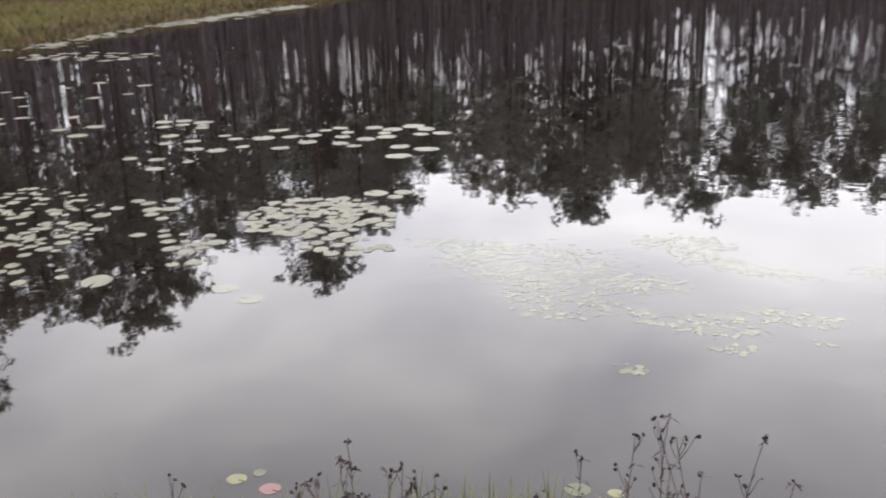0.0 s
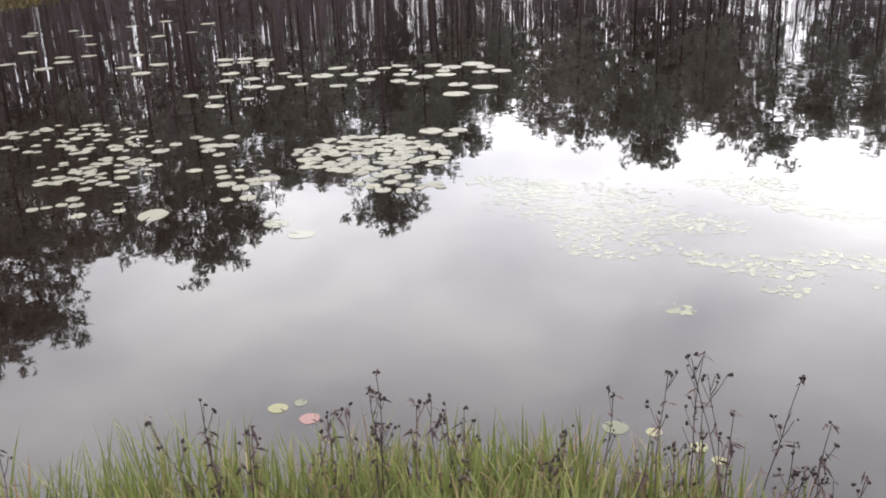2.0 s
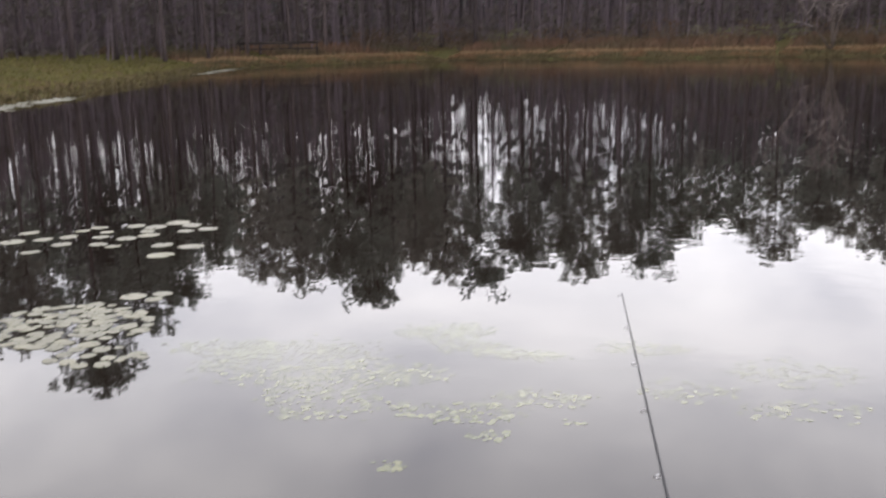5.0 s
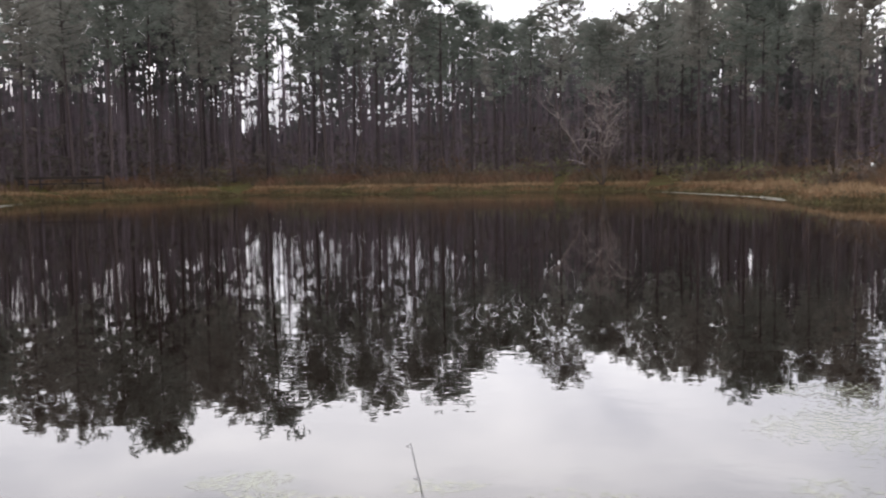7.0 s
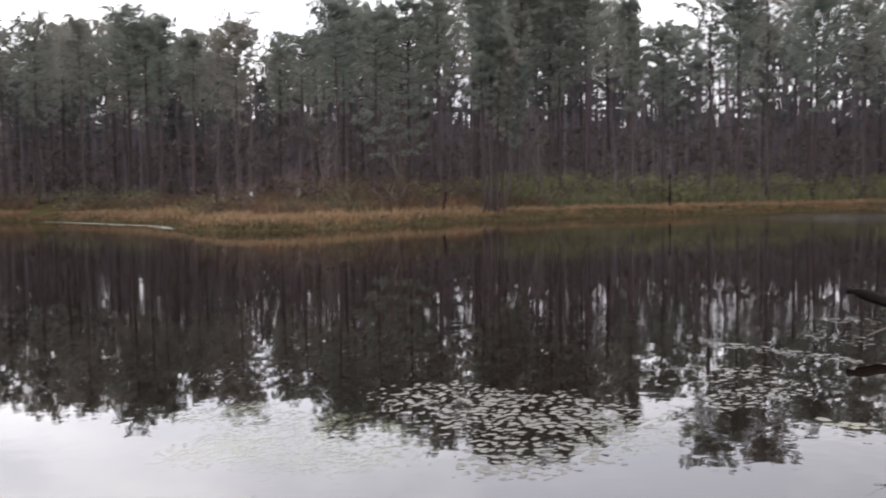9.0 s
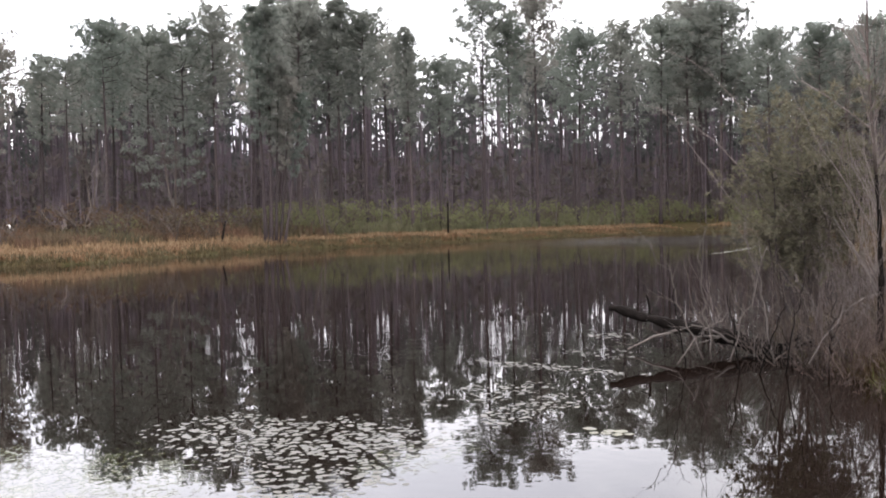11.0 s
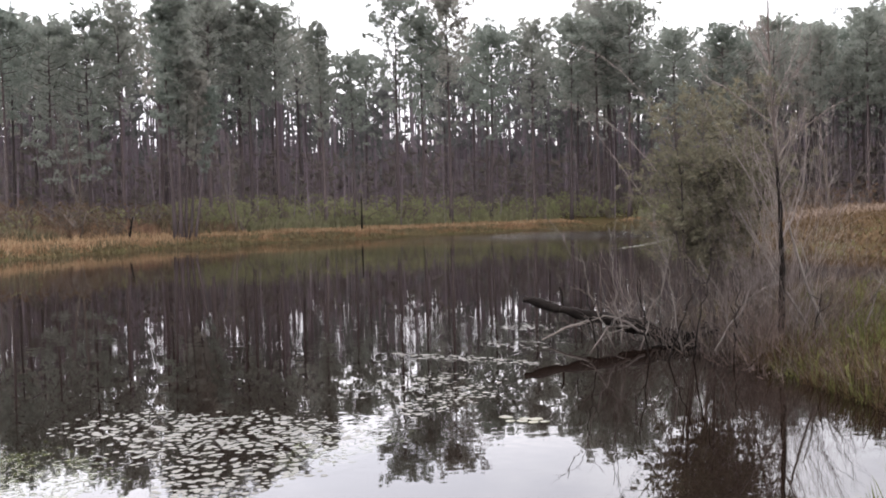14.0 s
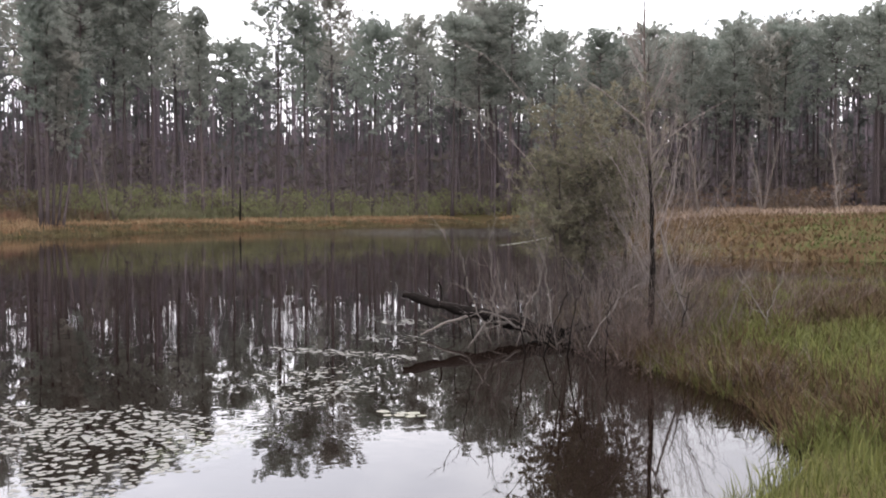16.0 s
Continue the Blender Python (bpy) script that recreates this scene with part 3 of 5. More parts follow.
for a_, d_, h_, k_ in SKYLINE:
    x, y = at_az(a_, d_)
    plant(PINES[k_], x, y, h_ * 0.972 - on_ground(x, y) + 0.3, prng.uniform(0, 360))
made, tries = 0, 0
while made < 225 and tries < 8000:
    tries += 1
    a_ = prng.uniform(-62, -22) if prng.uniform() < 0.26 else prng.uniform(-22, 96) if prng.uniform() < 0.7 else prng.uniform(68, 96)
    f_ = prng.uniform(0, 1)
    if prng.uniform() > fullness(a_) + 0.15:
        continue
    d0_ = float(np.interp(a_, sky_az, sky_d))
    d_ = d0_ + (-2 + 40 * f_ ** 1.2)
    x, y = at_az(a_, d_)
    if min((x - p) ** 2 + (y - q) ** 2 for p, q in spots) < 4.4 or shore_distance(np.array([[x, y]]))[0] < 5:
        continue
    e_ = min(float(np.interp(a_ + s, sky_az, sky_el)) for s in (-1.2, 0, 1.2)) * (prng.uniform(0.7, 0.92) if a_ < -22 else prng.uniform(0.8, 1.0))
    plant(FILL[prng.integers(4)], x, y, e_ * d_ + 2.0 - on_ground(x, y), prng.uniform(0, 360))
    made += 1
for a_, tilt, h_ in ((42.55, -1.5, 17.0), (42.85, 0.5, 17.6), (43.15, 2.5, 13.5), (43.4, 5.0, 12.0), (43.65, 8.0, 11.0)):
    x, y = at_az(a_, shore_range(43.1) + 3.0)
    w_ = Vector((math.sin(radians(a_)), math.cos(radians(a_)), 0))
    copy_thing(PINES[5], Matrix.Translation((x, y, on_ground(x, y))) @ Matrix.Rotation(radians(tilt), 4, w_) @ Matrix.Rotation(a_ * 7, 4, "Z") @ Matrix.Scale(h_ / 20.0, 4))
for p in PINES + FILL:
    for c in p.children_recursive:
        bpy.data.objects.remove(c)
    bpy.data.objects.remove(p)


def far_woods():
    """The depth of the forest behind the counted trees, as one sheet of trunks and crowns."""
    rng = np.random.default_rng(5)
    tv, tf, cv, cf = [], [], [], []
    models = [pine_shape(rng, 20, c, 2.6, 0.55, sides=4, needles=5, sprays=3, size=(0.5, 0.9), width=0.22) for c in (0.36, 0.44, 0.52)]
    arrays = []
    for t, c, lf in models:
        v = np.array(c.v)
        arrays.append((np.array(t.v), t.f, v, c.f[lf:]))
    for _ in range(430):
        a_ = rng.uniform(-64, 98)
        if rng.uniform() > fullness(a_):
            continue
        d_ = float(np.interp(a_, sky_az, sky_d)) + rng.uniform(12, 110)
        x, y = at_az(a_, d_)
        e_ = min(float(np.interp(a_ + s, sky_az, sky_el)) for s in (-1.5, 0, 1.5)) * rng.uniform(0.6, 0.88)
        h = e_ * d_ + 1.5
        s = h / 20.0
        w = rng.uniform(0, 6.28)
        R = np.array([[math.cos(w), -math.sin(w), 0], [math.sin(w), math.cos(w), 0], [0, 0, 1]]) * s
        off = np.array([x, y, on_ground(x, y)])
        a, b, c, d = arrays[rng.integers(3)]
        o = len(tv)
        tv += (a @ R.T + off).tolist()
        tf += [tuple(i + o for i in q) for q in b]
        o = len(cv)
        cv += (c @ R.T + off).tolist()
        cf += [tuple(i + o for i in q) for q in d]
    for _ in range(8500):
        a_ = rng.uniform(-64, 98)
        if rng.uniform() > fullness(a_):
            continue
        d_ = float(np.interp(a_, sky_az, sky_d)) + rng.uniform(18, 150) + rng.uniform(0, 1) ** 2 * 120
        x, y = at_az(a_, d_)
        z, r, h = on_ground(x, y), rng.uniform(0.09, 0.2), float(np.interp(a_, sky_az, sky_el)) * d_ * rng.uniform(0.55, 0.8)
        dx, dy = rng.normal(0, 0.012 * h, 2)
        o = len(tv)
        for k, (zz, q) in enumerate(((z, 1.0), (z + h, 0.5))):
            tv += [(x + k * dx - r * q, y + k * dy, zz), (x + k * dx + r * q * 0.5, y + k * dy - r * q * 0.86, zz), (x + k * dx + r * q * 0.5, y + k * dy + r * q * 0.86, zz)]
        tf += [(o, o + 1, o + 4, o + 3), (o + 1, o + 2, o + 5, o + 4), (o + 2, o, o + 3, o + 5)]
    stuff("far_trunks", tv, tf, M_HAZETRUNKS, "crowded pine trunks deep in the forest", "forest")
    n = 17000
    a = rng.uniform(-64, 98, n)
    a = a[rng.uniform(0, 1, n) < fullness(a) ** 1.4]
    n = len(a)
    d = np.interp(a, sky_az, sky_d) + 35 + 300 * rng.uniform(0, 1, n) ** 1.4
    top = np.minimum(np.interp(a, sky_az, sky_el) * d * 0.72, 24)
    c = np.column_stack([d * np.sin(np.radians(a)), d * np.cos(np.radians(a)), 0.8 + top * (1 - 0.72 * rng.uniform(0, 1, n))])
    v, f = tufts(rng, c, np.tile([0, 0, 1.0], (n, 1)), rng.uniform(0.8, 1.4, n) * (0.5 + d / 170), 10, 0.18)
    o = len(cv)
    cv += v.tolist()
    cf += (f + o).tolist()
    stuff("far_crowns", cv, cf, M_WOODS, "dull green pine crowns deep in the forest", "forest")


far_woods()



def distant_woods():
    """Rough wood edges far behind the forest, seen only through its gaps; haze is in their colour."""
    rng = np.random.default_rng(6)
    v, f = [], []
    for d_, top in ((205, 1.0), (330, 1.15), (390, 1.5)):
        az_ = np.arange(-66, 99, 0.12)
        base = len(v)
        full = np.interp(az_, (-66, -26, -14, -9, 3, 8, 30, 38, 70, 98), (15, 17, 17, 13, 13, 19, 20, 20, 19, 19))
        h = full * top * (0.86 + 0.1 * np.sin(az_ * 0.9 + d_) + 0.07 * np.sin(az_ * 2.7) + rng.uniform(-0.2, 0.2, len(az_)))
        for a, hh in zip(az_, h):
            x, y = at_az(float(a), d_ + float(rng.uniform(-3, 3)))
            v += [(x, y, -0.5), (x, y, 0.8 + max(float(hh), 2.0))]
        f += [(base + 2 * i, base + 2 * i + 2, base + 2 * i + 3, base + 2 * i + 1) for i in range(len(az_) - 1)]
    stuff("backdrop", v, f, M_DISTANTHAZE, "grey-brown woods far behind the pines, haze in their colour", "distant woods", kind="structure")


distant_woods()
def saplings():
    """Thin bare stems and midstorey twigs that fill the forest between the trunks."""
    rng = np.random.default_rng(8)
    v, f = [], []
    for _ in range(5200):
        a_ = rng.uniform(-64, 98)
        d_ = float(np.interp(a_, sky_az, sky_d)) + rng.uniform(-2, 110)
        if d_ < 45:
            continue
        x, y = at_az(a_, d_)
        if shore_distance(np.array([[x, y]]))[0] < 5:
            continue
        z = on_ground(x, y)
        h = rng.uniform(4, 15) * (0.6 + 0.4 * (d_ > 100))
        r = rng.uniform(0.03, 0.085)
        dx, dy = rng.normal(0, 0.05 * h, 2)
        o = len(v)
        v += [(x - r, y, z), (x + r, y, z), (x, y + r, z), (x + dx - r * 0.4, y + dy, z + h), (x + dx + r * 0.4, y + dy, z + h)]
        f += [(o, o + 1, o + 4, o + 3), (o + 1, o + 2, o + 4), (o + 2, o, o + 3)]
        for _k in range(rng.integers(2, 5)):
            u = rng.uniform(0.3, 0.95)
            L = rng.uniform(0.5, 1.5)
            w = rng.uniform(0, 6.28)
            p = np.array([x + dx * u, y + dy * u, z + h * u])
            q = p + np.array([math.cos(w) * L, math.sin(w) * L, L * rng.uniform(0.1, 0.9)])
            o = len(v)
            v += [tuple(p + [0, 0, 0.03]), tuple(p - [0, 0, 0.03]), tuple(q)]
            f.append((o, o + 1, o + 2))
    stuff("forest_saplings", v, f, M_HAZETRUNKS, "thin bare saplings crowded between the pines", "saplings")


saplings()
# brush lifted towards purple-grey, so haze between the trunks lies in its colour
M_HAZEBRUSH = mat("hazed_forest_brush", [(0.0, (0.068, 0.055, 0.055)), (0.4, (0.098, 0.079, 0.077)), (0.7, (0.096, 0.09, 0.077)), (1.0, (0.138, 0.111, 0.104))], rough=0.95, spec=0.1, scale=0.2, fine=1.0,
              bump=0, source="island", trans=0.4)


def forest_brush():
    """Dull undergrowth and leafless midstorey deep between the trunks."""
    rng = np.random.default_rng(9)
    n = 26000
    a = rng.uniform(-64, 98, n)
    d = np.interp(a, sky_az, sky_d) + 6 + 260 * rng.uniform(0, 1, n) ** 1.6
    p = np.stack([d * np.sin(np.radians(a)), d * np.cos(np.radians(a))], 1)
    low = np.interp(a, (-24, -18, -12, -7, 2, 6, 26, 32), (5.0, 5.5, 5.5, 4.0, 4.0, 6.0, 6.0, 6.5))
    thin = rng.uniform(0, 1, n) < fullness(a)
    z = ground_z(p) + 0.2 + low * rng.uniform(0, 1, n) ** np.where(a > 25, 1.1, 1.5)
    c, d, n = np.column_stack([p, z])[thin], d[thin], int(thin.sum())
    v, f = tufts(rng, c, np.tile([0, 0, 1.0], (n, 1)), rng.uniform(0.6, 1.4, n) * (0.6 + d / 260), 8, 0.17)
    stuff("forest_brush", v.tolist(), f.tolist(), M_HAZEBRUSH, "dull brown undergrowth deep between the pines", "undergrowth")


forest_brush()


# ---- shrubs and grass of the far shore ----
M_LAWN = mat("yellow_green_lawn", [(0.0, (0.056, 0.055, 0.015)), (0.5, (0.09, 0.085, 0.023)), (1.0, (0.13, 0.11, 0.037))], rough=0.85, scale=0.3, fine=4.0, bump=0, source="island", trans=0.2)
M_POINT = mat("pale_rusty_grass", [(0.0, (0.1, 0.068, 0.049)), (0.5, (0.132, 0.092, 0.066)), (1.0, (0.17, 0.125, 0.092))], rough=0.85, scale=0.3, fine=4.0, bump=0, source="island", trans=0.2)
M_STRAWPOINT = mat("orange_straw_grass", [(0.0, (0.15, 0.095, 0.055)), (0.5, (0.21, 0.14, 0.083)), (1.0, (0.29, 0.205, 0.125))], rough=0.9, spec=0.1, scale=0.3, fine=4.0, bump=0, source="island", trans=0.25)
M_EDGEGREEN = mat("edge_green_growth", [(0.3, (0.11, 0.105, 0.066)), (0.5, (0.145, 0.142, 0.085)), (0.7, (0.18, 0.155, 0.105))], rough=0.9, spec=0.1, scale=0.15, fine=2.0, bump=0, source="noise", trans=0.4)
M_EDGEBROWN = mat("edge_brown_growth", [(0.35, (0.075, 0.07, 0.042)), (0.5, (0.11, 0.075, 0.05)), (0.65, (0.15, 0.085, 0.06))], rough=0.9, spec=0.1, scale=0.12, fine=2.0, bump=0, source="noise", trans=0.35)
M_FIELDGREEN = mat("field_green_grass", [(0.0, (0.048, 0.06, 0.02)), (1.0, (0.07, 0.076, 0.03))], rough=0.9, spec=0.1, scale=0.25, fine=4.0, bump=0, source="island", trans=0.25)
M_FIELDBROWN = mat("field_brown_grass", [(0.0, (0.06, 0.04, 0.022)), (1.0, (0.09, 0.058, 0.032))], rough=0.9, spec=0.1, scale=0.25, fine=4.0, bump=0, source="island", trans=0.25)
def shrub(rng, leaf, stems, label, n=520, twig=M_TWIG):
    ob = new("shrub")
    st = Shape()
    cs, ds = [], []
    for i in range(stems):
        a = rng.uniform(0, 6.28)
        r = rng.uniform(0.2, 0.85)
        top = np.array([math.cos(a) * r, math.sin(a) * r, rng.uniform(0.55, 1.0)])
        mid = top * np.array([0.35, 0.35, 0.5])
        st.tube([(0, 0, -0.05), mid, top], [0.022, 0.014, 0.004], 3, False)
    for i in range(n // 7):
        a = rng.uniform(0, 6.28)
        r = 0.8 * math.sqrt(rng.uniform(0, 1))
        z = rng.uniform(0.08, 1.0) * (1.02 - 0.45 * r)
        cs.append((math.cos(a) * r, math.sin(a) * r, z))
        ds.append((math.cos(a) * r, math.sin(a) * r, 0.7))
    v, f = tufts(rng, np.array(cs), unit(np.array(ds)), rng.uniform(0.06, 0.12, len(cs)), 12, 0.1)
    lv = Shape()
    lv.v, lv.f = v.tolist(), f.tolist()
    part("twig_frame", st, twig, ob)
    part("foliage", lv, leaf, ob, smooth=False)
    return tagged(ob, label, "shrub", "shrubs along the far shore")


srng = np.random.default_rng(21)
GREEN_SHRUBS = [shrub(srng, M_SHRUB, 7, "shoulder-high green shrub at the edge of the pine forest") for _ in range(3)]
BROWN_SHRUBS = [shrub(srng, M_BROWNSHRUB, 9, "brownish winter shrub at the edge of the pine forest") for _ in range(3)]


def shrubs(models, n, az0, az1, back, height):
    for _ in range(n):
        a_ = srng.uniform(az0, az1)
        d_ = 30.0
        while d_ < 130:
            x, y = at_az(a_, d_)
            if shore_distance(np.array([[x, y]]))[0] > 0.5 and d_ > (40 if a_ > -24 else 60):
                break
            d_ += 0.7
        d_ = max(d_ + srng.uniform(*back), float(np.interp(a_, sky_az, sky_d)) - 22)
        x, y = at_az(a_, d_)
        h = srng.uniform(*height)
        copy_thing(models[srng.integers(3)], pose(x, y, on_ground(x, y) - 0.03, 0, 0, srng.uniform(0, 360)) @ Matrix.Diagonal((h * srng.uniform(0.9, 1.5), h * srng.uniform(0.9, 1.5), h, 1)))


shrubs(GREEN_SHRUBS, 120, 42, 73, (7, 18), (1.8, 3.2))
shrubs(GREEN_SHRUBS, 12, 34, 43, (9, 18), (1.2, 2.5))
shrubs(BROWN_SHRUBS, 20, 33, 46, (6, 18), (1.4, 2.8))
shrubs(GREEN_SHRUBS, 22, -12, 34, (8, 16), (1.2, 2.4))
shrubs(BROWN_SHRUBS, 58, -13.5, 40, (6, 18), (1.2, 2.8))
shrubs(BROWN_SHRUBS, 56, -13.5, 34, (4, 12), (0.7, 1.5))
shrubs(BROWN_SHRUBS, 24, 70, 94, (30, 45), (1.5, 3.0))
for group in (GREEN_SHRUBS, BROWN_SHRUBS):
    for p in group:
        for c in p.children_recursive:
            bpy.data.objects.remove(c)
        bpy.data.objects.remove(p)


def scatter(rng, n, x0, x1, y0, y1, lo, hi, keep=None):
    """Feet on land between lo and hi metres from the shoreline."""
    p = np.stack([rng.uniform(x0, x1, n), rng.uniform(y0, y1, n)], 1)
    d = shore_distance(p)
    ok = (d > lo) & (d < hi)
    if keep is not None:
        ok &= keep(p, d)
    p = p[ok]
    return np.column_stack([p, ground_z(p) - 0.01])


def along_shore(rng, n, first, last, lo, hi):
    """Feet along the stretch of shoreline from one corner to another, lo to hi metres inland."""
    i0, i1 = POND.index(first), POND.index(last)
    L = np.hypot(PD[i0:i1, 0], PD[i0:i1, 1])
    k = i0 + rng.choice(i1 - i0, n, p=L / L.sum())
    p = PA[k] + PD[k] * rng.uniform(0, 1, (n, 1))
    nrm = np.stack([PD[k, 1], -PD[k, 0]], 1) / np.hypot(PD[k, 0], PD[k, 1])[:, None]
    p = p + nrm * rng.uniform(lo, hi, (n, 1))
    d = shore_distance(p)
    p = p[(d > lo - 0.1) & (d < hi + 0.3)]
    return np.column_stack([p, ground_z(p) - 0.01])


grng = np.random.default_rng(3)
FAR_A, FAR_B = (92, 33), (-17, 9)
v, f = blades(grng, along_shore(grng, 22000, FAR_A, (-29, 75), 2.6, 5.6), (0.12, 0.34), (0.04, 0.1), 0.5, 0.6)
stuff("shore_straw", v, f, M_STRAWPOINT, "orange straw grass on top of the far bank", "grass")
b_ = along_shore(grng, 26000, FAR_A, (-29, 75), 0.3, 3.0)
rust = clumps(b_, 5.0, 1.0) + grng.normal(0, 0.08, len(b_)) > 0.5
v, f = blades(grng, b_[rust], (0.1, 0.34), (0.04, 0.09), 0.5, 0.6)
stuff("shore_sedge", v, f, M_SEDGE, "rust coloured sedge along the far bank", "grass")
b_ = np.concatenate([b_[~rust], along_shore(grng, 16000, FAR_A, FAR_B, -0.5, 1.0)])
v, f = blades(grng, b_, (0.1, 0.3), (0.04, 0.09), 0.5, 0.6)
stuff("shore_grass", v, f, M_OLIVEGRASS, "olive grass at the far water's edge", "grass")
v, f = blades(grng, along_shore(grng, 14000, FAR_A, (55, 47.6), 5.5, 17.0), (0.6, 1.7), (0.06, 0.16), 0.35, 0.5, 0.7)
stuff("edge_brush", v, f, M_EDGEGREEN, "soft olive-green tall growth before the pines", "undergrowth")
v, f = blades(grng, along_shore(grng, 20000, (55, 47.6), (-29, 75), 4.5, 16.0), (0.5, 1.5), (0.06, 0.16), 0.4, 0.6, 0.7)
stuff("edge_brush", v, f, M_EDGEBROWN, "dull brown low growth before the pines", "undergrowth")
v, f = blades(grng, scatter(grng, 40000, -48, -14, 8, 100, 0.0, 12.0), (0.1, 0.26), (0.03, 0.06), 0.6, 0.6)
stuff("lawn_grass", v, f, M_LAWN, "short yellow-green lawn on the left bank", "grass")
v, f = blades(grng, scatter(grng, 14000, 24, 48, 44, 78, 0.8, 12.0), (0.3, 0.7), (0.03, 0.07), 0.4, 0.5)
stuff("straw_grass", v, f, M_STRAWPOINT, "pale straw grass on the low point", "grass")
fd = scatter(grng, 150000, 36, 130, -14, 44, -0.1, 70.0, lambda p, d: (p[:, 1] > -0.14 * p[:, 0]) & (p[:, 1] < p[:, 0] * 0.36))
fd = fd[grng.uniform(0, 1, len(fd)) < np.clip(1.6 - fd[:, 0] / 75, 0.18, 1)]
q = clumps(fd, 9.0, 2.0)
far_straw = fd[:, 0] + 26 * (q - 0.5) + 5 * grng.normal(0, 1, len(fd)) > 72
green = ~far_straw & (fd[:, 1] < 0.1 * fd[:, 0] - 1.2 + 5 * (q - 0.45) + grng.normal(0, 0.6, len(fd))) & (q + grng.normal(0, 0.12, len(fd)) > 0.36)
for rows_, name_, m_, hh, lb in ((far_straw, "field_grass", M_POINT, (0.3, 0.6), "pale rusty dry grass on the field beyond the inlet"),
                                 (green, "field_green", M_FIELDGREEN, (0.08, 0.2), "olive-green grass on the field beyond the inlet"),
                                 (~far_straw & ~green, "field_brown", M_FIELDBROWN, (0.12, 0.32), "rust-brown grass on the field beyond the inlet")):
    b_ = fd[rows_]
    v, f = blades(grng, b_, hh, (0.05, 0.12), 0.7, 0.8, 0.6 + 0.8 * clumps(b_, 3.0, 1.0))
    stuff(name_, v, f, m_, lb, "grass")


# ---- bare trees, bushes and the sapling at the spit ----
def branching(rng, shape, p, d, length, radius, depth, spread=0.55, up=0.12, kids=(2, 4), sides=4, wander=0.18):
    """Grows one limb and, from along it, thinner ones."""
    pts, rad = [p], [radius]
    k = 4
    q, e = np.array(p, float), np.array(d, float)
    for i in range(k):
        e = unit(e + rng.normal(0, wander, 3) + np.array([0, 0, up]))
        q = q + e * length / k
        pts.append(q.copy())
        rad.append(radius * (1 - 0.62 * (i + 1) / k))
    shape.tube(pts, rad, sides if radius > 0.012 else 3, False)
    if depth <= 0:
        return pts
    for _ in range(rng.integers(kids[0], kids[1] + 1)):
        u = rng.uniform(0.25, 1.0)
        i = min(int(u * k), k - 1)
        b = pts[i] + (pts[i + 1] - pts[i]) * (u * k - i)
        nd = unit(unit(pts[i + 1] - pts[i]) + rng.normal(0, spread, 3))
        branching(rng, shape, b, nd, length * rng.uniform(0.42, 0.72), rad[i] * 0.55, depth - 1, spread, up, kids, sides, wander)
    return pts


def bare_tree(name, x, y, h, seed, material, label, category="tree", stems=1, depth=4, spread=0.6, radius=None, group="", kids=(3, 4), lean=0.15, up=0.12, twigs=None, thick=0.0):
    rng = np.random.default_rng(seed)
    ob = new(name)
    ob.location = (x, y, on_ground(x, y) - 0.05)
    r = radius or h * 0.012
    for s in range(stems):
        tr = Shape()
        d = unit(np.array([rng.normal(0, lean), rng.normal(0, lean), 1.0]))
        rad = [r]
        q = np.array([rng.normal(0, 0.06), rng.normal(0, 0.06), 0]) * (stems > 1)
        pts = [q.copy()]
        n = 7
        for i in range(n):
            d = unit(d + rng.normal(0, 0.05 if lean > 0.05 else 0.012, 3) + np.array([0, 0, 0.05]))
            q = q + d * h * 0.85 / n
            pts.append(q.copy())
            rad.append(r * (1 - 0.85 * (i + 1) / n))
        tr.tube(pts, rad, 6)
        trunk = part("trunk", tr, material, ob)
        for i in range(2, n + 1):
            for _ in range(rng.integers(1, 3)):
                a = rng.uniform(0, 6.28)
                nd = unit(np.array([math.cos(a), math.sin(a), rng.uniform(0.5, 1.5)]))
                br = Shape()
                branching(rng, br, pts[i], nd, h * rng.uniform(0.16, 0.34) * (1.1 - 0.45 * i / n), max(min(max(rad[i] * 0.5, 0.005), 0.1 * r + 0.012), thick), depth - 2, spread, up, kids)
                part("branch", br, twigs or material, ob)
    return tagged(ob, label, category, group)


M_DEADPALE = mat("pale_bare_twigs", [(0.0, (0.17, 0.14, 0.135)), (1.0, (0.26, 0.22, 0.21))], rough=0.9, spec=0.1, scale=1.0, fine=6.0, bump=0, source="island")
x, y = at_az(13.9, 91)
bare_tree("bare_tree", x, y, 10.5, 31, M_TWIG, "pale leafless hardwood tree against the pines", depth=5, spread=0.8, radius=0.1, stems=5, lean=0.3, thick=0.05, up=0.0, kids=(3, 4), twigs=M_DEADPALE)
for k, (a_, d_, h_) in enumerate([(37.5, 74, 9), (80.5, 74, 7.5), (84, 80, 7), (77.5, 82, 6.5), (88, 76, 7), (33, 74, 7), (46, 76, 8)]):
    x, y = at_az(a_, d_)
    bare_tree("bare_tree", x, y, h_, 40 + k, M_TWIG, "leafless reddish-brown young hardwood tree", depth=4, stems=2, lean=0.2, group="bare hardwoods at the forest edge", thick=0.03, twigs=M_PALE)


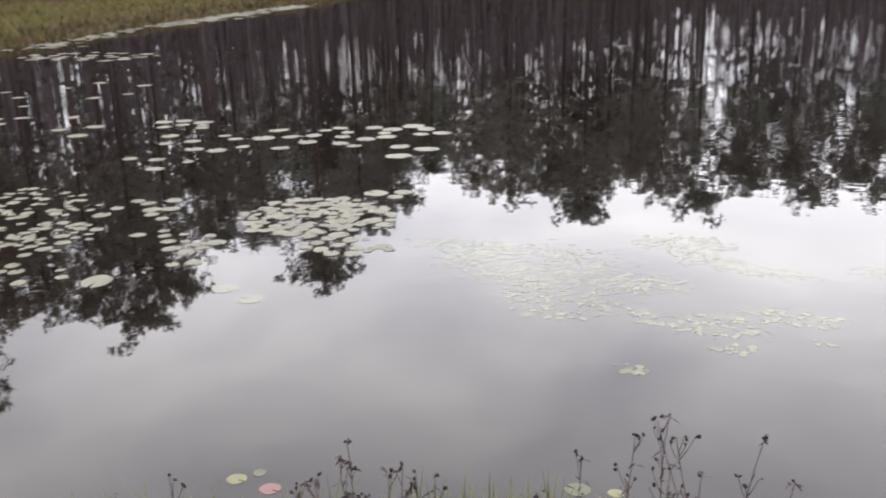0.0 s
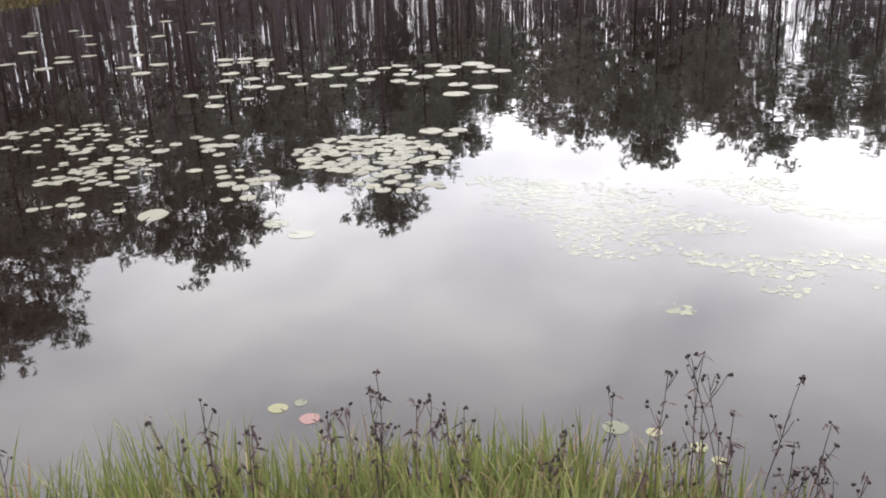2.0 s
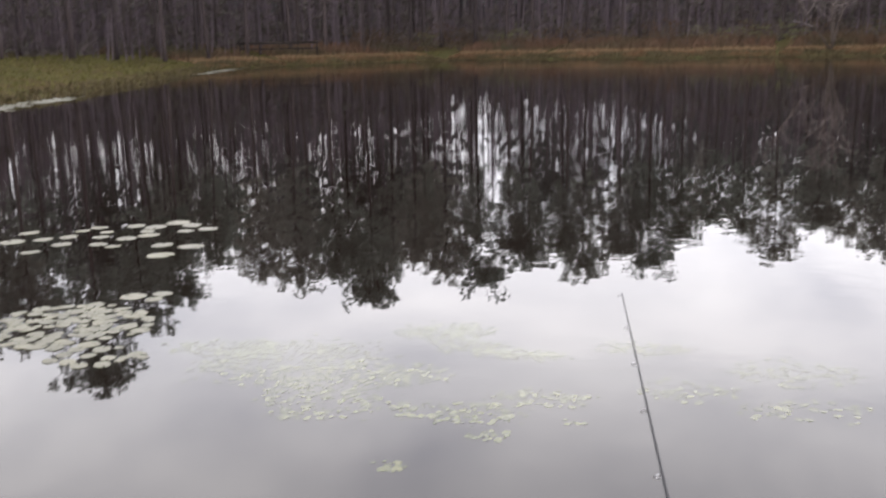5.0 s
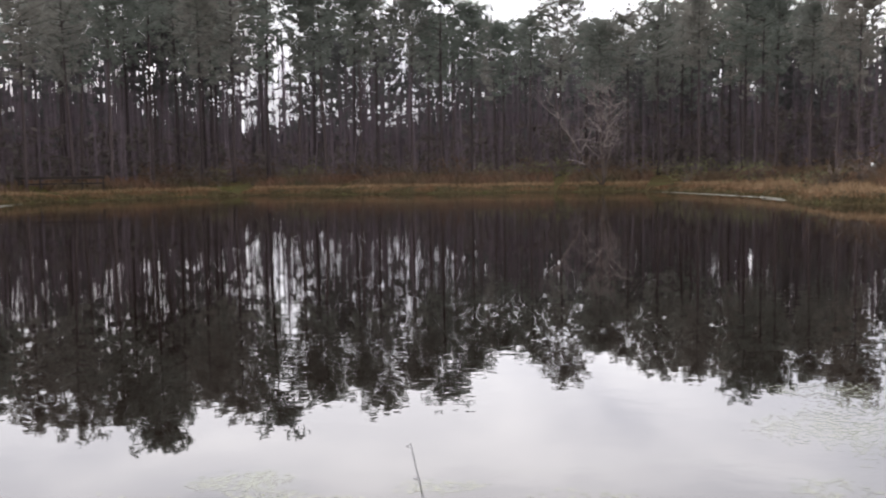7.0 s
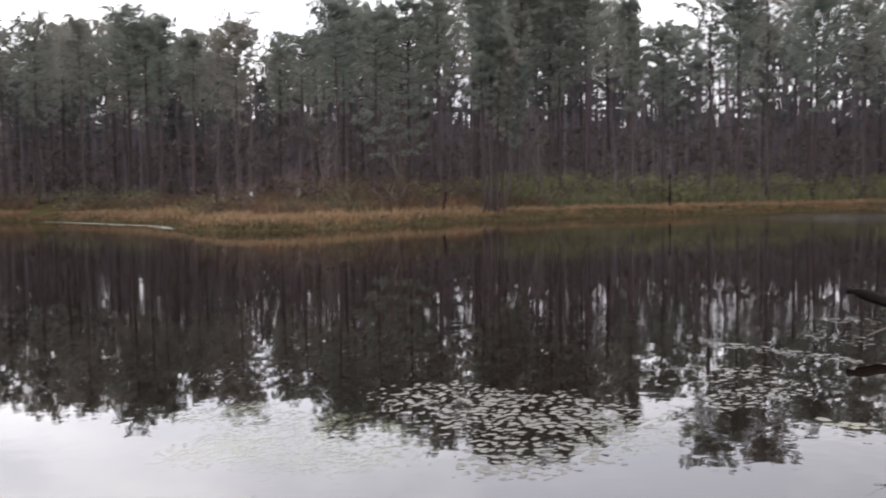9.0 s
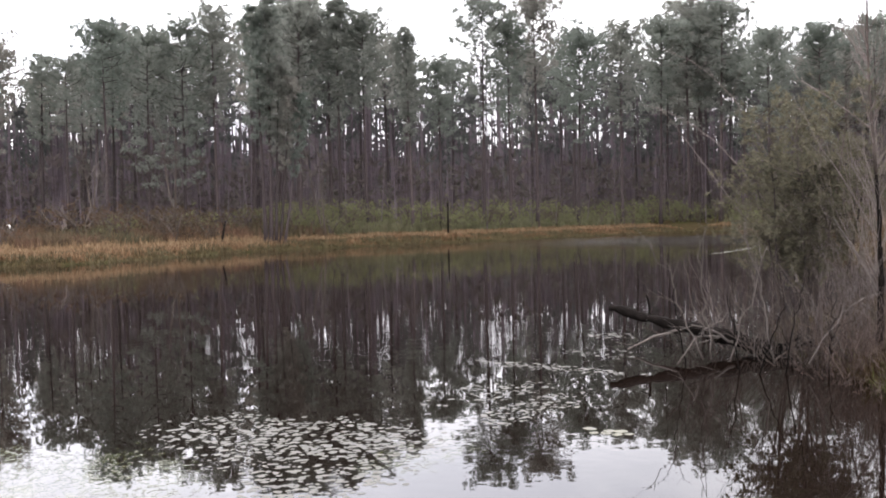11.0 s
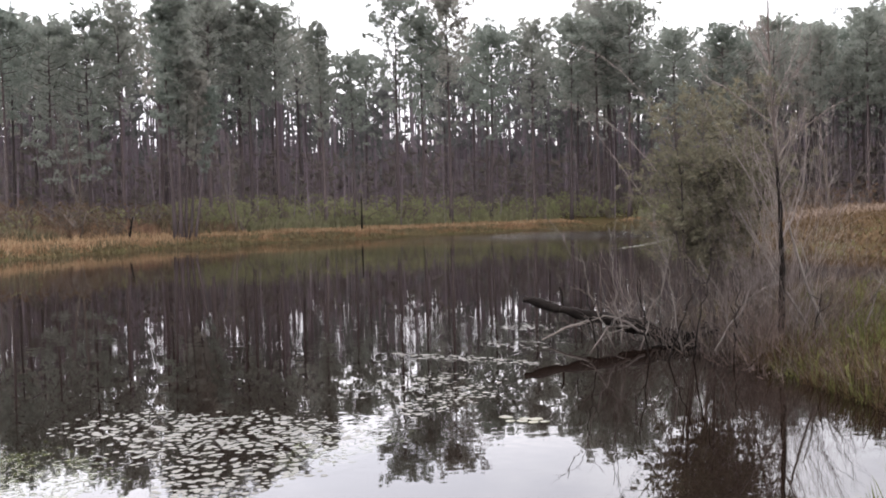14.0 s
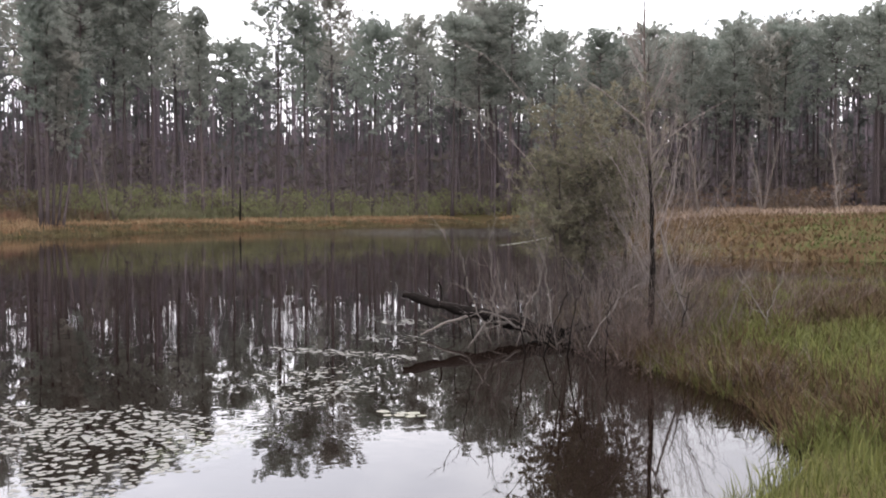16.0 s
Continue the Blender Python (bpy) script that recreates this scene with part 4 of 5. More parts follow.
def thicket(x, y, h, seed, material, label, stems=11, reach=0.5, depth=2, thick=(0.006, 0.014)):
    rng = np.random.default_rng(seed)
    ob = new("bare_bush")
    ob.location = (x, y, max(on_ground(x, y), -0.3) - 0.05)
    for s in range(stems):
        main = Shape()
        a = rng.uniform(0, 6.28)
        p = np.array([rng.normal(0, 0.16), rng.normal(0, 0.16), 0])
        d = unit(np.array([math.cos(a) * reach, math.sin(a) * reach, rng.uniform(0.6, 1.3)]))
        L = h * rng.uniform(0.6, 1.1)
        q, pts, e = p.copy(), [p], d
        for i in range(5):
            e = unit(e + rng.normal(0, 0.12, 3))
            q = q + e * L / 5
            pts.append(q.copy())
        r = rng.uniform(*thick)
        main.tube(pts, [r * (1 - 0.8 * i / 5) for i in range(6)], 4, False)
        for i in range(1, 6):
            for _ in range(rng.integers(1, 3)):
                nd = unit(unit(pts[i] - pts[i - 1]) + rng.normal(0, 0.5, 3))
                branching(rng, main, pts[i - 1], nd, L * rng.uniform(0.18, 0.4), r * 0.5, depth - 1, 0.5, 0.1, (1, 3), 3)
        part("stem", main, material, ob)
    return tagged(ob, label, "bush", "bare bushes at the water's edge")


M_LOWTWIG = mat("dark_grey_brown_twigs", [(0.0, (0.022, 0.017, 0.015)), (0.5, (0.07, 0.056, 0.05)), (1.0, (0.18, 0.15, 0.135))], rough=0.95, spec=0.1, scale=3.0, fine=30.0, bump=0, source="island")
M_FINE = mat("pale_fine_twigs", [(0.0, (0.11, 0.089, 0.082)), (0.5, (0.165, 0.136, 0.125)), (1.0, (0.24, 0.204, 0.19))], rough=0.9, scale=3.0, fine=30.0, bump=0, source="island")
M_REDTWIG = mat("reddish_brown_twigs", [(0.0, (0.03, 0.021, 0.018)), (0.5, (0.07, 0.049, 0.041)), (1.0, (0.16, 0.118, 0.1))], rough=0.9, scale=3.0, fine=30.0,
                bump=0.3, dist=0.005, source="island")
for k, (x, y, h, m) in enumerate([(13.3, 3.5, 1.5, M_LOWTWIG), (12.6, 3.2, 1.1, M_REDTWIG), (12.0, 3.1, 0.9, M_REDTWIG), (14.0, 4.9, 1.9, M_LOWTWIG), (13.0, 3.9, 1.8, M_LOWTWIG),
                                  (12.5, 2.9, 1.2, M_REDTWIG), (13.6, 4.4, 2.2, M_LOWTWIG), (13.9, 3.0, 1.6, M_REDTWIG), (14.6, 2.4, 1.3, M_REDTWIG), (11.2, 2.2, 0.6, M_REDTWIG),
                                  (14.2, 4.1, 2.0, M_LOWTWIG), (12.3, 2.6, 0.9, M_REDTWIG), (13.5, 2.5, 1.3, M_LOWTWIG), (13.9, 5.4, 1.3, M_LOWTWIG), (15.2, 1.4, 1.1, M_REDTWIG), (17.2, 1.0, 1.1, M_REDTWIG), (20.5, 2.6, 1.3, M_LOWTWIG)]):
    thicket(x, y, h, 60 + k, m, "tangled leafless %s bush at the water's edge" % ("grey-brown" if m is M_LOWTWIG else "reddish-brown"), stems=13, reach=0.6, depth=2, thick=(0.004, 0.011))
thicket(13.3, 3.0, 3.0, 90, M_FINE, "tall pale leafless bush with upright fanning twigs", stems=26, reach=0.24, depth=3, thick=(0.003, 0.006))
thicket(13.25, 2.75, 2.5, 97, M_FINE, "dense pale leafless bush of fine upright twigs", stems=24, reach=0.3, depth=3, thick=(0.0025, 0.0055))
thicket(13.0, 3.35, 2.2, 98, M_FINE, "dense pale leafless bush of fine upright twigs", stems=16, reach=0.3, depth=3, thick=(0.0025, 0.005))
thicket(12.75, 2.6, 2.3, 92, M_LOWTWIG, "tall grey-brown leafless bush with upright fanning twigs", stems=9, reach=0.34, depth=3, thick=(0.004, 0.008))
thicket(14.1, 5.0, 2.0, 91, M_FINE, "sparse pale leafless bush leaning over the water", stems=7, reach=0.6, depth=2, thick=(0.004, 0.009))

thicket(13.1, 3.6, 3.0, 96, M_LOWTWIG, "tall dark leafless bush with fine spreading twigs", stems=14, reach=0.5, depth=3, thick=(0.003, 0.007))


for k, (x, y, h, r_) in enumerate([(13.3, 4.9, 1.6, 0.5), (13.4, 4.4, 1.9, 0.45), (12.9, 3.7, 1.3, 0.6), (12.9, 3.2, 1.9, 0.35), (12.6, 2.5, 1.2, 0.5), (13.5, 5.2, 1.3, 0.7)]):
    thicket(x, y, h, 200 + k, M_PALE if k % 2 else M_TWIG, "pale grey leafless stems rising from the water's edge", stems=6, reach=r_, depth=1, thick=(0.006, 0.012))


def sapling(x, y, seed):
    """One dark stem, a few forked side branches and many fine ascending ones."""
    rng = np.random.default_rng(seed)
    ob = new("sapling")
    ob.location = (x, y, on_ground(x, y) - 0.05)
    side, along = np.array([0.21, -0.98, 0]), np.array([0.98, 0.21, 0])
    def stem(z):
        return side * (0.05 * math.sin(z * 1.1) - 0.03 * z * 0.4) + along * 0.04 * math.sin(z * 1.7) + np.array([0, 0, z])
    low, high = Shape(), Shape()
    zs = np.linspace(0, 2.5, 14)
    low.tube([stem(z) + rng.normal(0, 0.006, 3) * [1, 1, 0] for z in zs[:-1]] + [stem(2.5)], [0.05 - 0.0115 * z + 0.003 * math.sin(z * 17) for z in zs], 9)
    zs = np.linspace(2.5, 6.4, 12)
    high.tube([stem(z) for z in zs], [0.021 - 0.0045 * (z - 2.5) for z in zs], 6)
    part("trunk", low, M_DARKBARK, ob)
    part("leader", high, M_LOWTWIG, ob, "thin grey-brown upper stem")
    for z, pts, r in ((3.05, ((-0.28, 0.25), (-0.62, 0.52), (-0.9, 0.75)), 0.013), (2.6, ((0.2, 0.3), (0.62, 0.6), (1.1, 0.86)), 0.013), (3.3, ((0.15, 0.3), (0.32, 0.75), (0.4, 1.2)), 0.009),
                      (1.55, ((0.14, 0.3), (0.28, 0.75), (0.33, 1.4)), 0.011), (1.9, ((-0.1, 0.3), (-0.3, 0.7), (-0.36, 1.35)), 0.009), (3.9, ((-0.12, 0.3), (-0.2, 0.7), (-0.22, 1.2)), 0.007)):
        b = Shape()
        p = [stem(z)] + [stem(z) * [1, 1, 0] + side * s + along * rng.normal(0, 0.15) + np.array([0, 0, z + h]) for s, h in pts]
        b.tube(p, [r, r * 0.8, r * 0.55, r * 0.25], 5, False)
        limb = part("branch", b, M_FINE, ob, "pale forked side branch")
        for k in range(5):
            i = rng.integers(1, 4)
            tw = Shape()
            branching(rng, tw, p[i] + (p[i] - p[i - 1]) * rng.uniform(-0.4, 0), unit(unit(p[i] - p[i - 1]) + rng.normal(0, 0.35, 3) + [0, 0, 0.2]), rng.uniform(0.25, 0.6), r * 0.36, 1, 0.4, 0.12, (1, 3), 3)
            part("twig", tw, M_FINE, limb)
    for k in range(46):
        z = rng.uniform(0.8, 4.6)
        a = rng.uniform(0, 6.28)
        b = Shape()
        d = unit(np.array([math.cos(a) * 0.62, math.sin(a) * 0.62, 1.0]))
        L, r = rng.uniform(0.7, 1.5) * (1.15 - 0.12 * z), rng.uniform(0.005, 0.009)
        pts = branching(rng, b, stem(z), d, L, r, 0, 0.3, 0.16, (2, 4), 3, 0.1)
        limb = part("branch", b, M_FINE, ob)
        for _ in range(rng.integers(3, 6)):
            i = rng.integers(1, 5)
            tw = Shape()
            branching(rng, tw, pts[i], unit(unit(pts[i] - pts[i - 1]) + rng.normal(0, 0.32, 3)), L * rng.uniform(0.4, 0.72), r * 0.5, 1, 0.3, 0.16, (1, 3), 3, 0.1)
            part("twig", tw, M_FINE, limb)
    return tagged(ob, "slim dark sapling standing leafless in the bush", "tree")


sapling(12.85, 2.78, 101)


def evergreen_bush(x, y, h, seed, arching=(), stems=13):
    rng = np.random.default_rng(seed)
    ob = new("evergreen_bush")
    ob.location = (x, y, on_ground(x, y) - 0.05)
    st = Shape()
    cs, ds = [], []
    for s in range(stems):
        a = rng.uniform(0, 6.28)
        r = rng.uniform(0.2, 1.3)
        top = np.array([math.cos(a) * r, math.sin(a) * r, h * rng.uniform(0.62, 0.98)])
        pts = [top * [0.35, 0.35, 0] + rng.normal(0, 0.08, 3) * [1, 1, 0], top * [0.5, 0.5, 0.35] + rng.normal(0, 0.06, 3), top * [0.75, 0.75, 0.7], top]
        st.tube(pts, [0.02, 0.016, 0.012, 0.005], 5, False)
        for _ in range(42):
            u = rng.uniform(0.42, 1.0)
            i = min(int(u * 3), 2)
            b = pts[i] + (pts[i + 1] - pts[i]) * (u * 3 - i)
            d = unit(np.array([rng.normal(0, 1), rng.normal(0, 1), rng.uniform(-0.1, 0.9)]))
            L = rng.uniform(0.25, 0.75)
            st.tube([b, b + d * L], [0.006, 0.002], 3, False)
            for _k in range(6):
                cs.append(b + d * L * rng.uniform(0.35, 1.05) + rng.normal(0, 0.07, 3))
                ds.append(d)
    v, f = tufts(rng, np.array(cs), unit(np.array(ds)), rng.uniform(0.06, 0.12, len(cs)), 11, 0.125)
    lv = Shape()
    lv.v, lv.f = v.tolist(), f.tolist()
    part("branchwork", st, M_LOWTWIG, ob)
    part("foliage", lv, M_OLIVE, ob, smooth=False)
    for z0, mid, tip in arching:
        arc = Shape()
        p0, p1, p2 = np.array([0, 0, z0]), np.array(mid), np.array(tip)
        pts = [p0 * (1 - u) ** 2 + p1 * 2 * u * (1 - u) + p2 * u * u for u in np.linspace(0, 1, 8)]
        arc.tube(pts, [0.01 - 0.001 * i for i in range(8)], 5, False)
        for k in range(6):
            i = rng.integers(3, 8)
            branching(rng, arc, pts[i], unit(unit(pts[i] - pts[i - 1]) + rng.normal(0, 0.45, 3)), rng.uniform(0.2, 0.5), 0.004, 1, 0.4, 0.0, (1, 2), 3)
        part("bare_limb", arc, M_FINE, ob, "long bare arching limb")
    return tagged(ob, "olive-brown evergreen bush leaning over the water's edge", "bush")


evergreen_bush(13.8, 3.95, 4.1, 7, ((1.4, (-0.4, 0.5, 4.1), (-0.6, 1.8, 4.55)), (1.2, (-0.4, 0.8, 3.5), (-0.7, 2.2, 3.8)), (0.9, (-0.3, 0.9, 2.3), (-0.5, 1.8, 3.6))))
thicket(13.9, 4.5, 2.1, 93, M_LOWTWIG, "tangled leafless grey-brown bush at the water's edge", stems=14, reach=0.7, thick=(0.004, 0.009))


def fallen_log():
    rng = np.random.default_rng(2)
    ob = new("fallen_log")
    base = np.array([13.45, 4.2, 0.04])
    tip = np.array([13.35, 6.75, 0.62])
    t = Shape()
    us = np.linspace(0, 1, 30)
    pts = [base + (tip - base) * u + np.array([0.03 * math.sin(5 * u), 0, 0.022 * math.sin(6 * u) + 0.01 * math.sin(29 * u)]) for u in us]
    t.tube(pts, [0.125 - 0.07 * u + 0.012 * math.sin(23 * u) + 0.01 * math.sin(57 * u) for u in us], 12)
    for i, p in enumerate(t.v):
        c = pts[min(i // 12, len(pts) - 1)]
        k = 1 + rng.normal(0, 0.11)
        t.v[i] = tuple(c[j] + (p[j] - c[j]) * k for j in range(3))
    part("trunk", t, M_DARKBARK, ob)
    for u, d, L in ((0.55, (-0.3, 0.55, -0.28), 0.9), (0.32, (-0.6, 0.1, -0.1), 0.7), (0.2, (-0.5, 0.5, 0.25), 0.8), (0.75, (0.1, 0.1, 0.6), 0.35)):
        b = Shape()
        branching(rng, b, base + (tip - base) * u, unit(np.array(d)), L, 0.028, 1, 0.4, 0.0, (1, 2), 5)
        part("limb", b, M_PALE if L > 0.6 else M_DARKBARK, ob, "bare grey limb")
    for d, L in (((0.2, -0.7, 0.25), 0.5), ((-0.5, -0.5, -0.05), 0.55), ((0.1, -0.4, 0.5), 0.4), ((-0.6, 0.2, -0.12), 0.6), ((-0.2, -0.8, -0.1), 0.45)):
        b = Shape()
        branching(rng, b, base + np.array([0, 0, 0.03]), unit(np.array(d)), L, 0.045, 1, 0.5, -0.02, (1, 2), 6)
        part("root", b, M_DARKBARK, ob)
    return tagged(ob, "dark wet fallen log sloping out of the water", "log")


fallen_log()


def dead_limb(p, q, r, label):
    ob = new("dead_limb")
    ob.location = p
    t = Shape()
    e = np.array(q) - np.array(p)
    pts = [e * u + np.array([0.05 * math.sin(6 * u + r * 90), 0.06 * math.sin(4 * u + r * 200) * u, 0.02 * math.sin(11 * u)]) for u in np.linspace(0, 1, 9)]
    t.tube(pts, [r * (1 - 0.45 * u) for u in np.linspace(0, 1, 9)], 8)
    part("wood", t, M_PALE, ob)
    return tagged(ob, label, "branch", "dead limbs in the bush")


LIMB = "broken grey dead limb leaning in the bush"
def beside_sapling(s, z, deep=0.25):
    return 12.85 + 0.21 * s + 0.98 * deep, 2.78 - 0.98 * s + 0.21 * deep, z


for s0, z0, s1, z1, r in ((0.45, 0.12, -0.5, 2.0, 0.02), (0.62, 0.1, 0.12, 1.8, 0.026), (0.55, 0.12, -0.15, 0.85, 0.02), (0.5, 0.1, 0.3, 1.5, 0.015), (-0.65, 0.1, -0.12, 0.8, 0.013)):
    dead_limb(beside_sapling(s0, z0), beside_sapling(s1, z1), r, LIMB)


def crooked_branch(p, q, r, sag, seed, material=M_PALE, label="crooked bleached dead branch caught in the bush"):
    rng = np.random.default_rng(seed)
    ob = new("dead_branch")
    ob.location = p
    e = np.array(q) - np.array(p)
    L = float(np.linalg.norm(e))
    us = np.linspace(0, 1, 12)
    pts = [e * u + np.array([0, 0, sag * math.sin(math.pi * u)]) + rng.normal(0, 0.018, 3) * L * min(1.0, 3 * u) for u in us]
    t = Shape()
    t.tube(pts, [r * (1 - 0.65 * u) for u in us], 6)
    part("stem", t, material, ob)
    for i in (3, 5, 7, 8, 10):
        b = Shape()
        d = unit(unit(pts[i] - pts[i - 1]) + rng.normal(0, 0.45, 3) + [0, 0, 0.15])
        branching(rng, b, pts[i], d, L * rng.uniform(0.16, 0.34), r * 0.5, 1, 0.5, 0.06, (1, 3), 4)
        part("side_twig", b, material, ob)
    return tagged(ob, label, "branch", "dead branches in the bush")


for k, (s0, z0, s1, z1, deep, r, sag) in enumerate([(-0.78, 0.12, -0.15, 0.95, -0.5, 0.014, 0.12), (-2.1, 0.1, -2.75, 1.65, -0.35, 0.012, 0.05), (-2.0, 0.1, -2.15, 1.75, -0.3, 0.011, 0.0),
                                                    (-1.75, 0.1, -1.25, 1.6, -0.4, 0.011, 0.0), (-1.2, 0.1, -1.55, 1.9, -0.4, 0.012, 0.1), (-0.35, 0.2, -0.95, 1.2, -0.45, 0.009, 0.1),
                                                    (-2.4, 0.05, -1.6, 0.75, -0.5, 0.012, 0.15), (1.0, 0.12, 1.35, 1.05, 0.5, 0.012, 0.15), (1.7, 0.12, 1.15, 1.0, 0.6, 0.012, 0.2), (1.5, 0.1, 1.75, 1.1, 0.4, 0.01, 0.1)]):
    crooked_branch(beside_sapling(s0, z0, deep), beside_sapling(s1, z1, deep - 0.1), r, sag, 500 + k)
for k, (s0, s1, z1, deep) in enumerate([(-1.6, -1.75, 1.0, -0.6), (-1.05, -0.85, 1.1, -0.6), (-2.3, -2.45, 0.95, -0.5), (-0.55, -0.5, 0.9, -0.6), (0.35, 0.5, 0.9, -0.4), (-1.35, -1.05, 0.8, -0.7)]):
    crooked_branch(beside_sapling(s0, 0.0, deep), beside_sapling(s1, z1, deep), 0.011, 0.05, 520 + k, M_DARKBARK, "dark thin dead stem standing before the bush")

for k, (x, y, h) in enumerate([(14.0, 1.9, 0.9), (16.0, 0.6, 0.9), (18.5, 1.8, 1.1), (16.5, 2.6, 1.1), (15.4, 2.9, 1.0), (19.5, 0.2, 0.9), (14.8, 1.2, 0.9), (17.6, 2.9, 1.2), (15.0, 2.0, 0.9), (18.2, 0.4, 1.0),
                               (13.7, 2.2, 0.8), (21.5, 1.6, 1.2), (13.2, 1.7, 0.6), (9.5, 0.55, 0.45), (10.0, 0.85, 0.55), (10.5, 1.2, 0.6), (10.9, 1.6, 0.6), (11.4, 1.95, 0.65), (11.9, 2.3, 0.7), (12.3, 2.2, 0.8), (10.6, 0.7, 0.5), (11.6, 1.5, 0.6)]):
    thicket(x, y, h, 75 + k, M_REDTWIG, "low rust-brown dead weeds in the spit's grass", stems=13, reach=0.8, depth=2, thick=(0.0035, 0.008))
thicket(19.0, 3.0, 0.9, 95, M_PALE, "bleached dead branches lying on the spit", stems=7, reach=1.6, depth=2)


def dead_snag(azimuth, dist, h, lean):
    x, y = at_az(azimuth, dist)
    ob = new("dead_snag")
    ob.location = (x, y, on_ground(x, y))
    t = Shape()
    t.tube([(0, 0, -0.1), (lean * 0.4, 0, h * 0.5), (lean, 0, h)], [0.09, 0.07, 0.04], 7)
    t.tube([(lean * 0.7, 0, h * 0.75), (lean * 0.7 - 0.2, 0, h * 0.95)], [0.04, 0.02], 5)
    part("wood", t, M_DARKBARK, ob)
    return tagged(ob, "thin dark dead snag standing in front of the shrubs", "dead tree", "dead stems on the far bank")


dead_snag(53.4, shore_range(53.4) + 5.5, 2.9, 0.1)
dead_snag(40.0, shore_range(40.0) + 4.5, 1.6, 0.35)

# ---- grass of the near bank and of the spit ----
near = lambda p, d: (p[:, 0] < 4.5) & (np.hypot(p[:, 0], p[:, 1]) > 1.2)
nb = scatter(grng, 74000, -6, 4.5, -0.5, 3.2, -0.2, 1.4, near)
q = clumps(nb, 0.34, 1.0)
nb = nb[q > grng.uniform(-0.1, 0.62, len(nb))]
ends = [np.column_stack([grng.normal(cx, 0.035, n_), grng.normal(cy, 0.03, n_), np.full(n_, -0.04)]) for cx, cy, n_ in
        ((-2.66, 1.76, 16), (-2.57, 1.8, 10), (-2.44, 1.8, 12), (-2.12, 1.96, 34), (-2.02, 1.9, 40), (-1.95, 2.04, 26), (-1.92, 2.2, 18))]
nb = np.concatenate([nb] + ends)
q = clumps(nb, 0.34, 1.0)
dry = clumps(nb, 0.55, 4.0) + grng.normal(0, 0.08, len(nb)) > 0.55
dead = grng.uniform(0, 1, len(nb)) < np.where(dry, 0.65, 0.15)
v, f = blades(grng, nb[~dead], (0.08, 0.3), (0.006, 0.0145), 0.32, 0.5, 0.6 + 0.75 * q[~dead])
stuff("bank_grass", v, f, M_GRASS, "fresh green grass on the near bank", "grass")
v, f = blades(grng, nb[dead], (0.07, 0.28), (0.004, 0.01), 0.5, 0.8, 0.7 + 0.5 * q[dead])
stuff("bank_straw", v, f, M_STRAW, "dry straw blades in the near bank's grass", "grass")
c_ = np.column_stack([grng.uniform(-2.05, -0.3, 60), np.zeros(60), np.zeros(60)])
c_[:, 1] = np.sqrt(np.maximum(2.45 ** 2 - c_[:, 0] ** 2, 0)) + grng.normal(0, 0.08, 60)
c_[:, 2] = ground_z(c_) - 0.01
n_ = grng.integers(4, 12, 60)
b_ = np.repeat(c_, n_, 0) + np.column_stack([grng.normal(0, 0.03, (n_.sum(), 2)), np.zeros(n_.sum())])
v, f = blades(grng, b_, (0.26, 0.46), (0.005, 0.011), 0.22, 0.3, np.where(b_[:, 0] < -1.6, 1.05, 0.85))
stuff("bank_tufts", v, f, M_GRASS, "taller green grass blades along the near bank's edge", "grass")
c_ = np.column_stack([np.linspace(-2.5, -1.9, 16) + grng.normal(0, 0.03, 16), np.linspace(1.84, 2.1, 16) + grng.normal(0, 0.05, 16), np.full(16, -0.04)])
n_ = grng.integers(6, 18, 16)
b_ = np.repeat(c_, n_, 0) + np.column_stack([grng.normal(0, 0.035, (n_.sum(), 2)), np.zeros(n_.sum())])
v, f = blades(grng, b_, (0.16, 0.44), (0.005, 0.011), 0.3, 0.5, np.interp(b_[:, 0], (-2.5, -2.2, -1.9), (0.5, 0.9, 1.1)))
stuff("bank_tufts", v, f, M_GRASS, "tall thin green grass at the bank's outer end", "grass")
sp = scatter(grng, 105000, 4.5, 24, -6, 5, -0.1, 7.0, lambda p, d: (p[:, 1] > -6 + p[:, 0] * 0.05) & ((p[:, 0] < 15) | (d > 0.3)))
sp = sp[(grng.uniform(0, 1, len(sp)) < np.clip(1.9 - sp[:, 0] / 13, 0.3, 1)) & (clumps(sp, 0.7, 2.0) > grng.uniform(-0.3, 0.5, len(sp)))]
near_part = sp[:, 0] < 9.6
b_ = sp[near_part]
v, f = blades(grng, b_, (0.1, 0.3), (0.005, 0.012), 0.4, 0.7, 0.6 + 0.8 * clumps(b_, 0.6, 3.0))
stuff("cove_grass", v, f, M_SPITGRASS, "fresh green grass beside the small cove", "grass")
fs = sp[~near_part]
brown = grng.uniform(0, 1, len(fs)) < np.clip(1.05 - 0.7 * shore_distance(fs), 0.15, 0.8) * (0.5 + clumps(fs, 1.3, 6.0)) * np.where(fs[:, 0] > 13.6, 2.2, 1.0)
g_ = 0.3 + 0.9 * clumps(fs, 0.8, 3.0) + 0.8 * clumps(fs, 2.1, 8.0)
v, f = blades(grng, fs[~brown], (0.1, 0.34), (0.009, 0.022), 0.45, 0.7, g_[~brown])
stuff("spit_grass", v, f, M_SPITGRASS, "olive-green grass on the low spit", "grass")
v, f = blades(grng, fs[brown], (0.1, 0.4), (0.008, 0.018), 0.8, 1.0, g_[brown])
stuff("spit_dry_grass", v, f, M_SPITSEDGE, "olive-brown dry grass on the low spit", "grass")
b_ = scatter(grng, 120000, 8.2, 17, -1, 5.5, -0.3, 0.9)
q = clumps(b_, 0.8, 7.0)
b_ = b_[q > grng.uniform(0.0, 0.75, len(b_))]
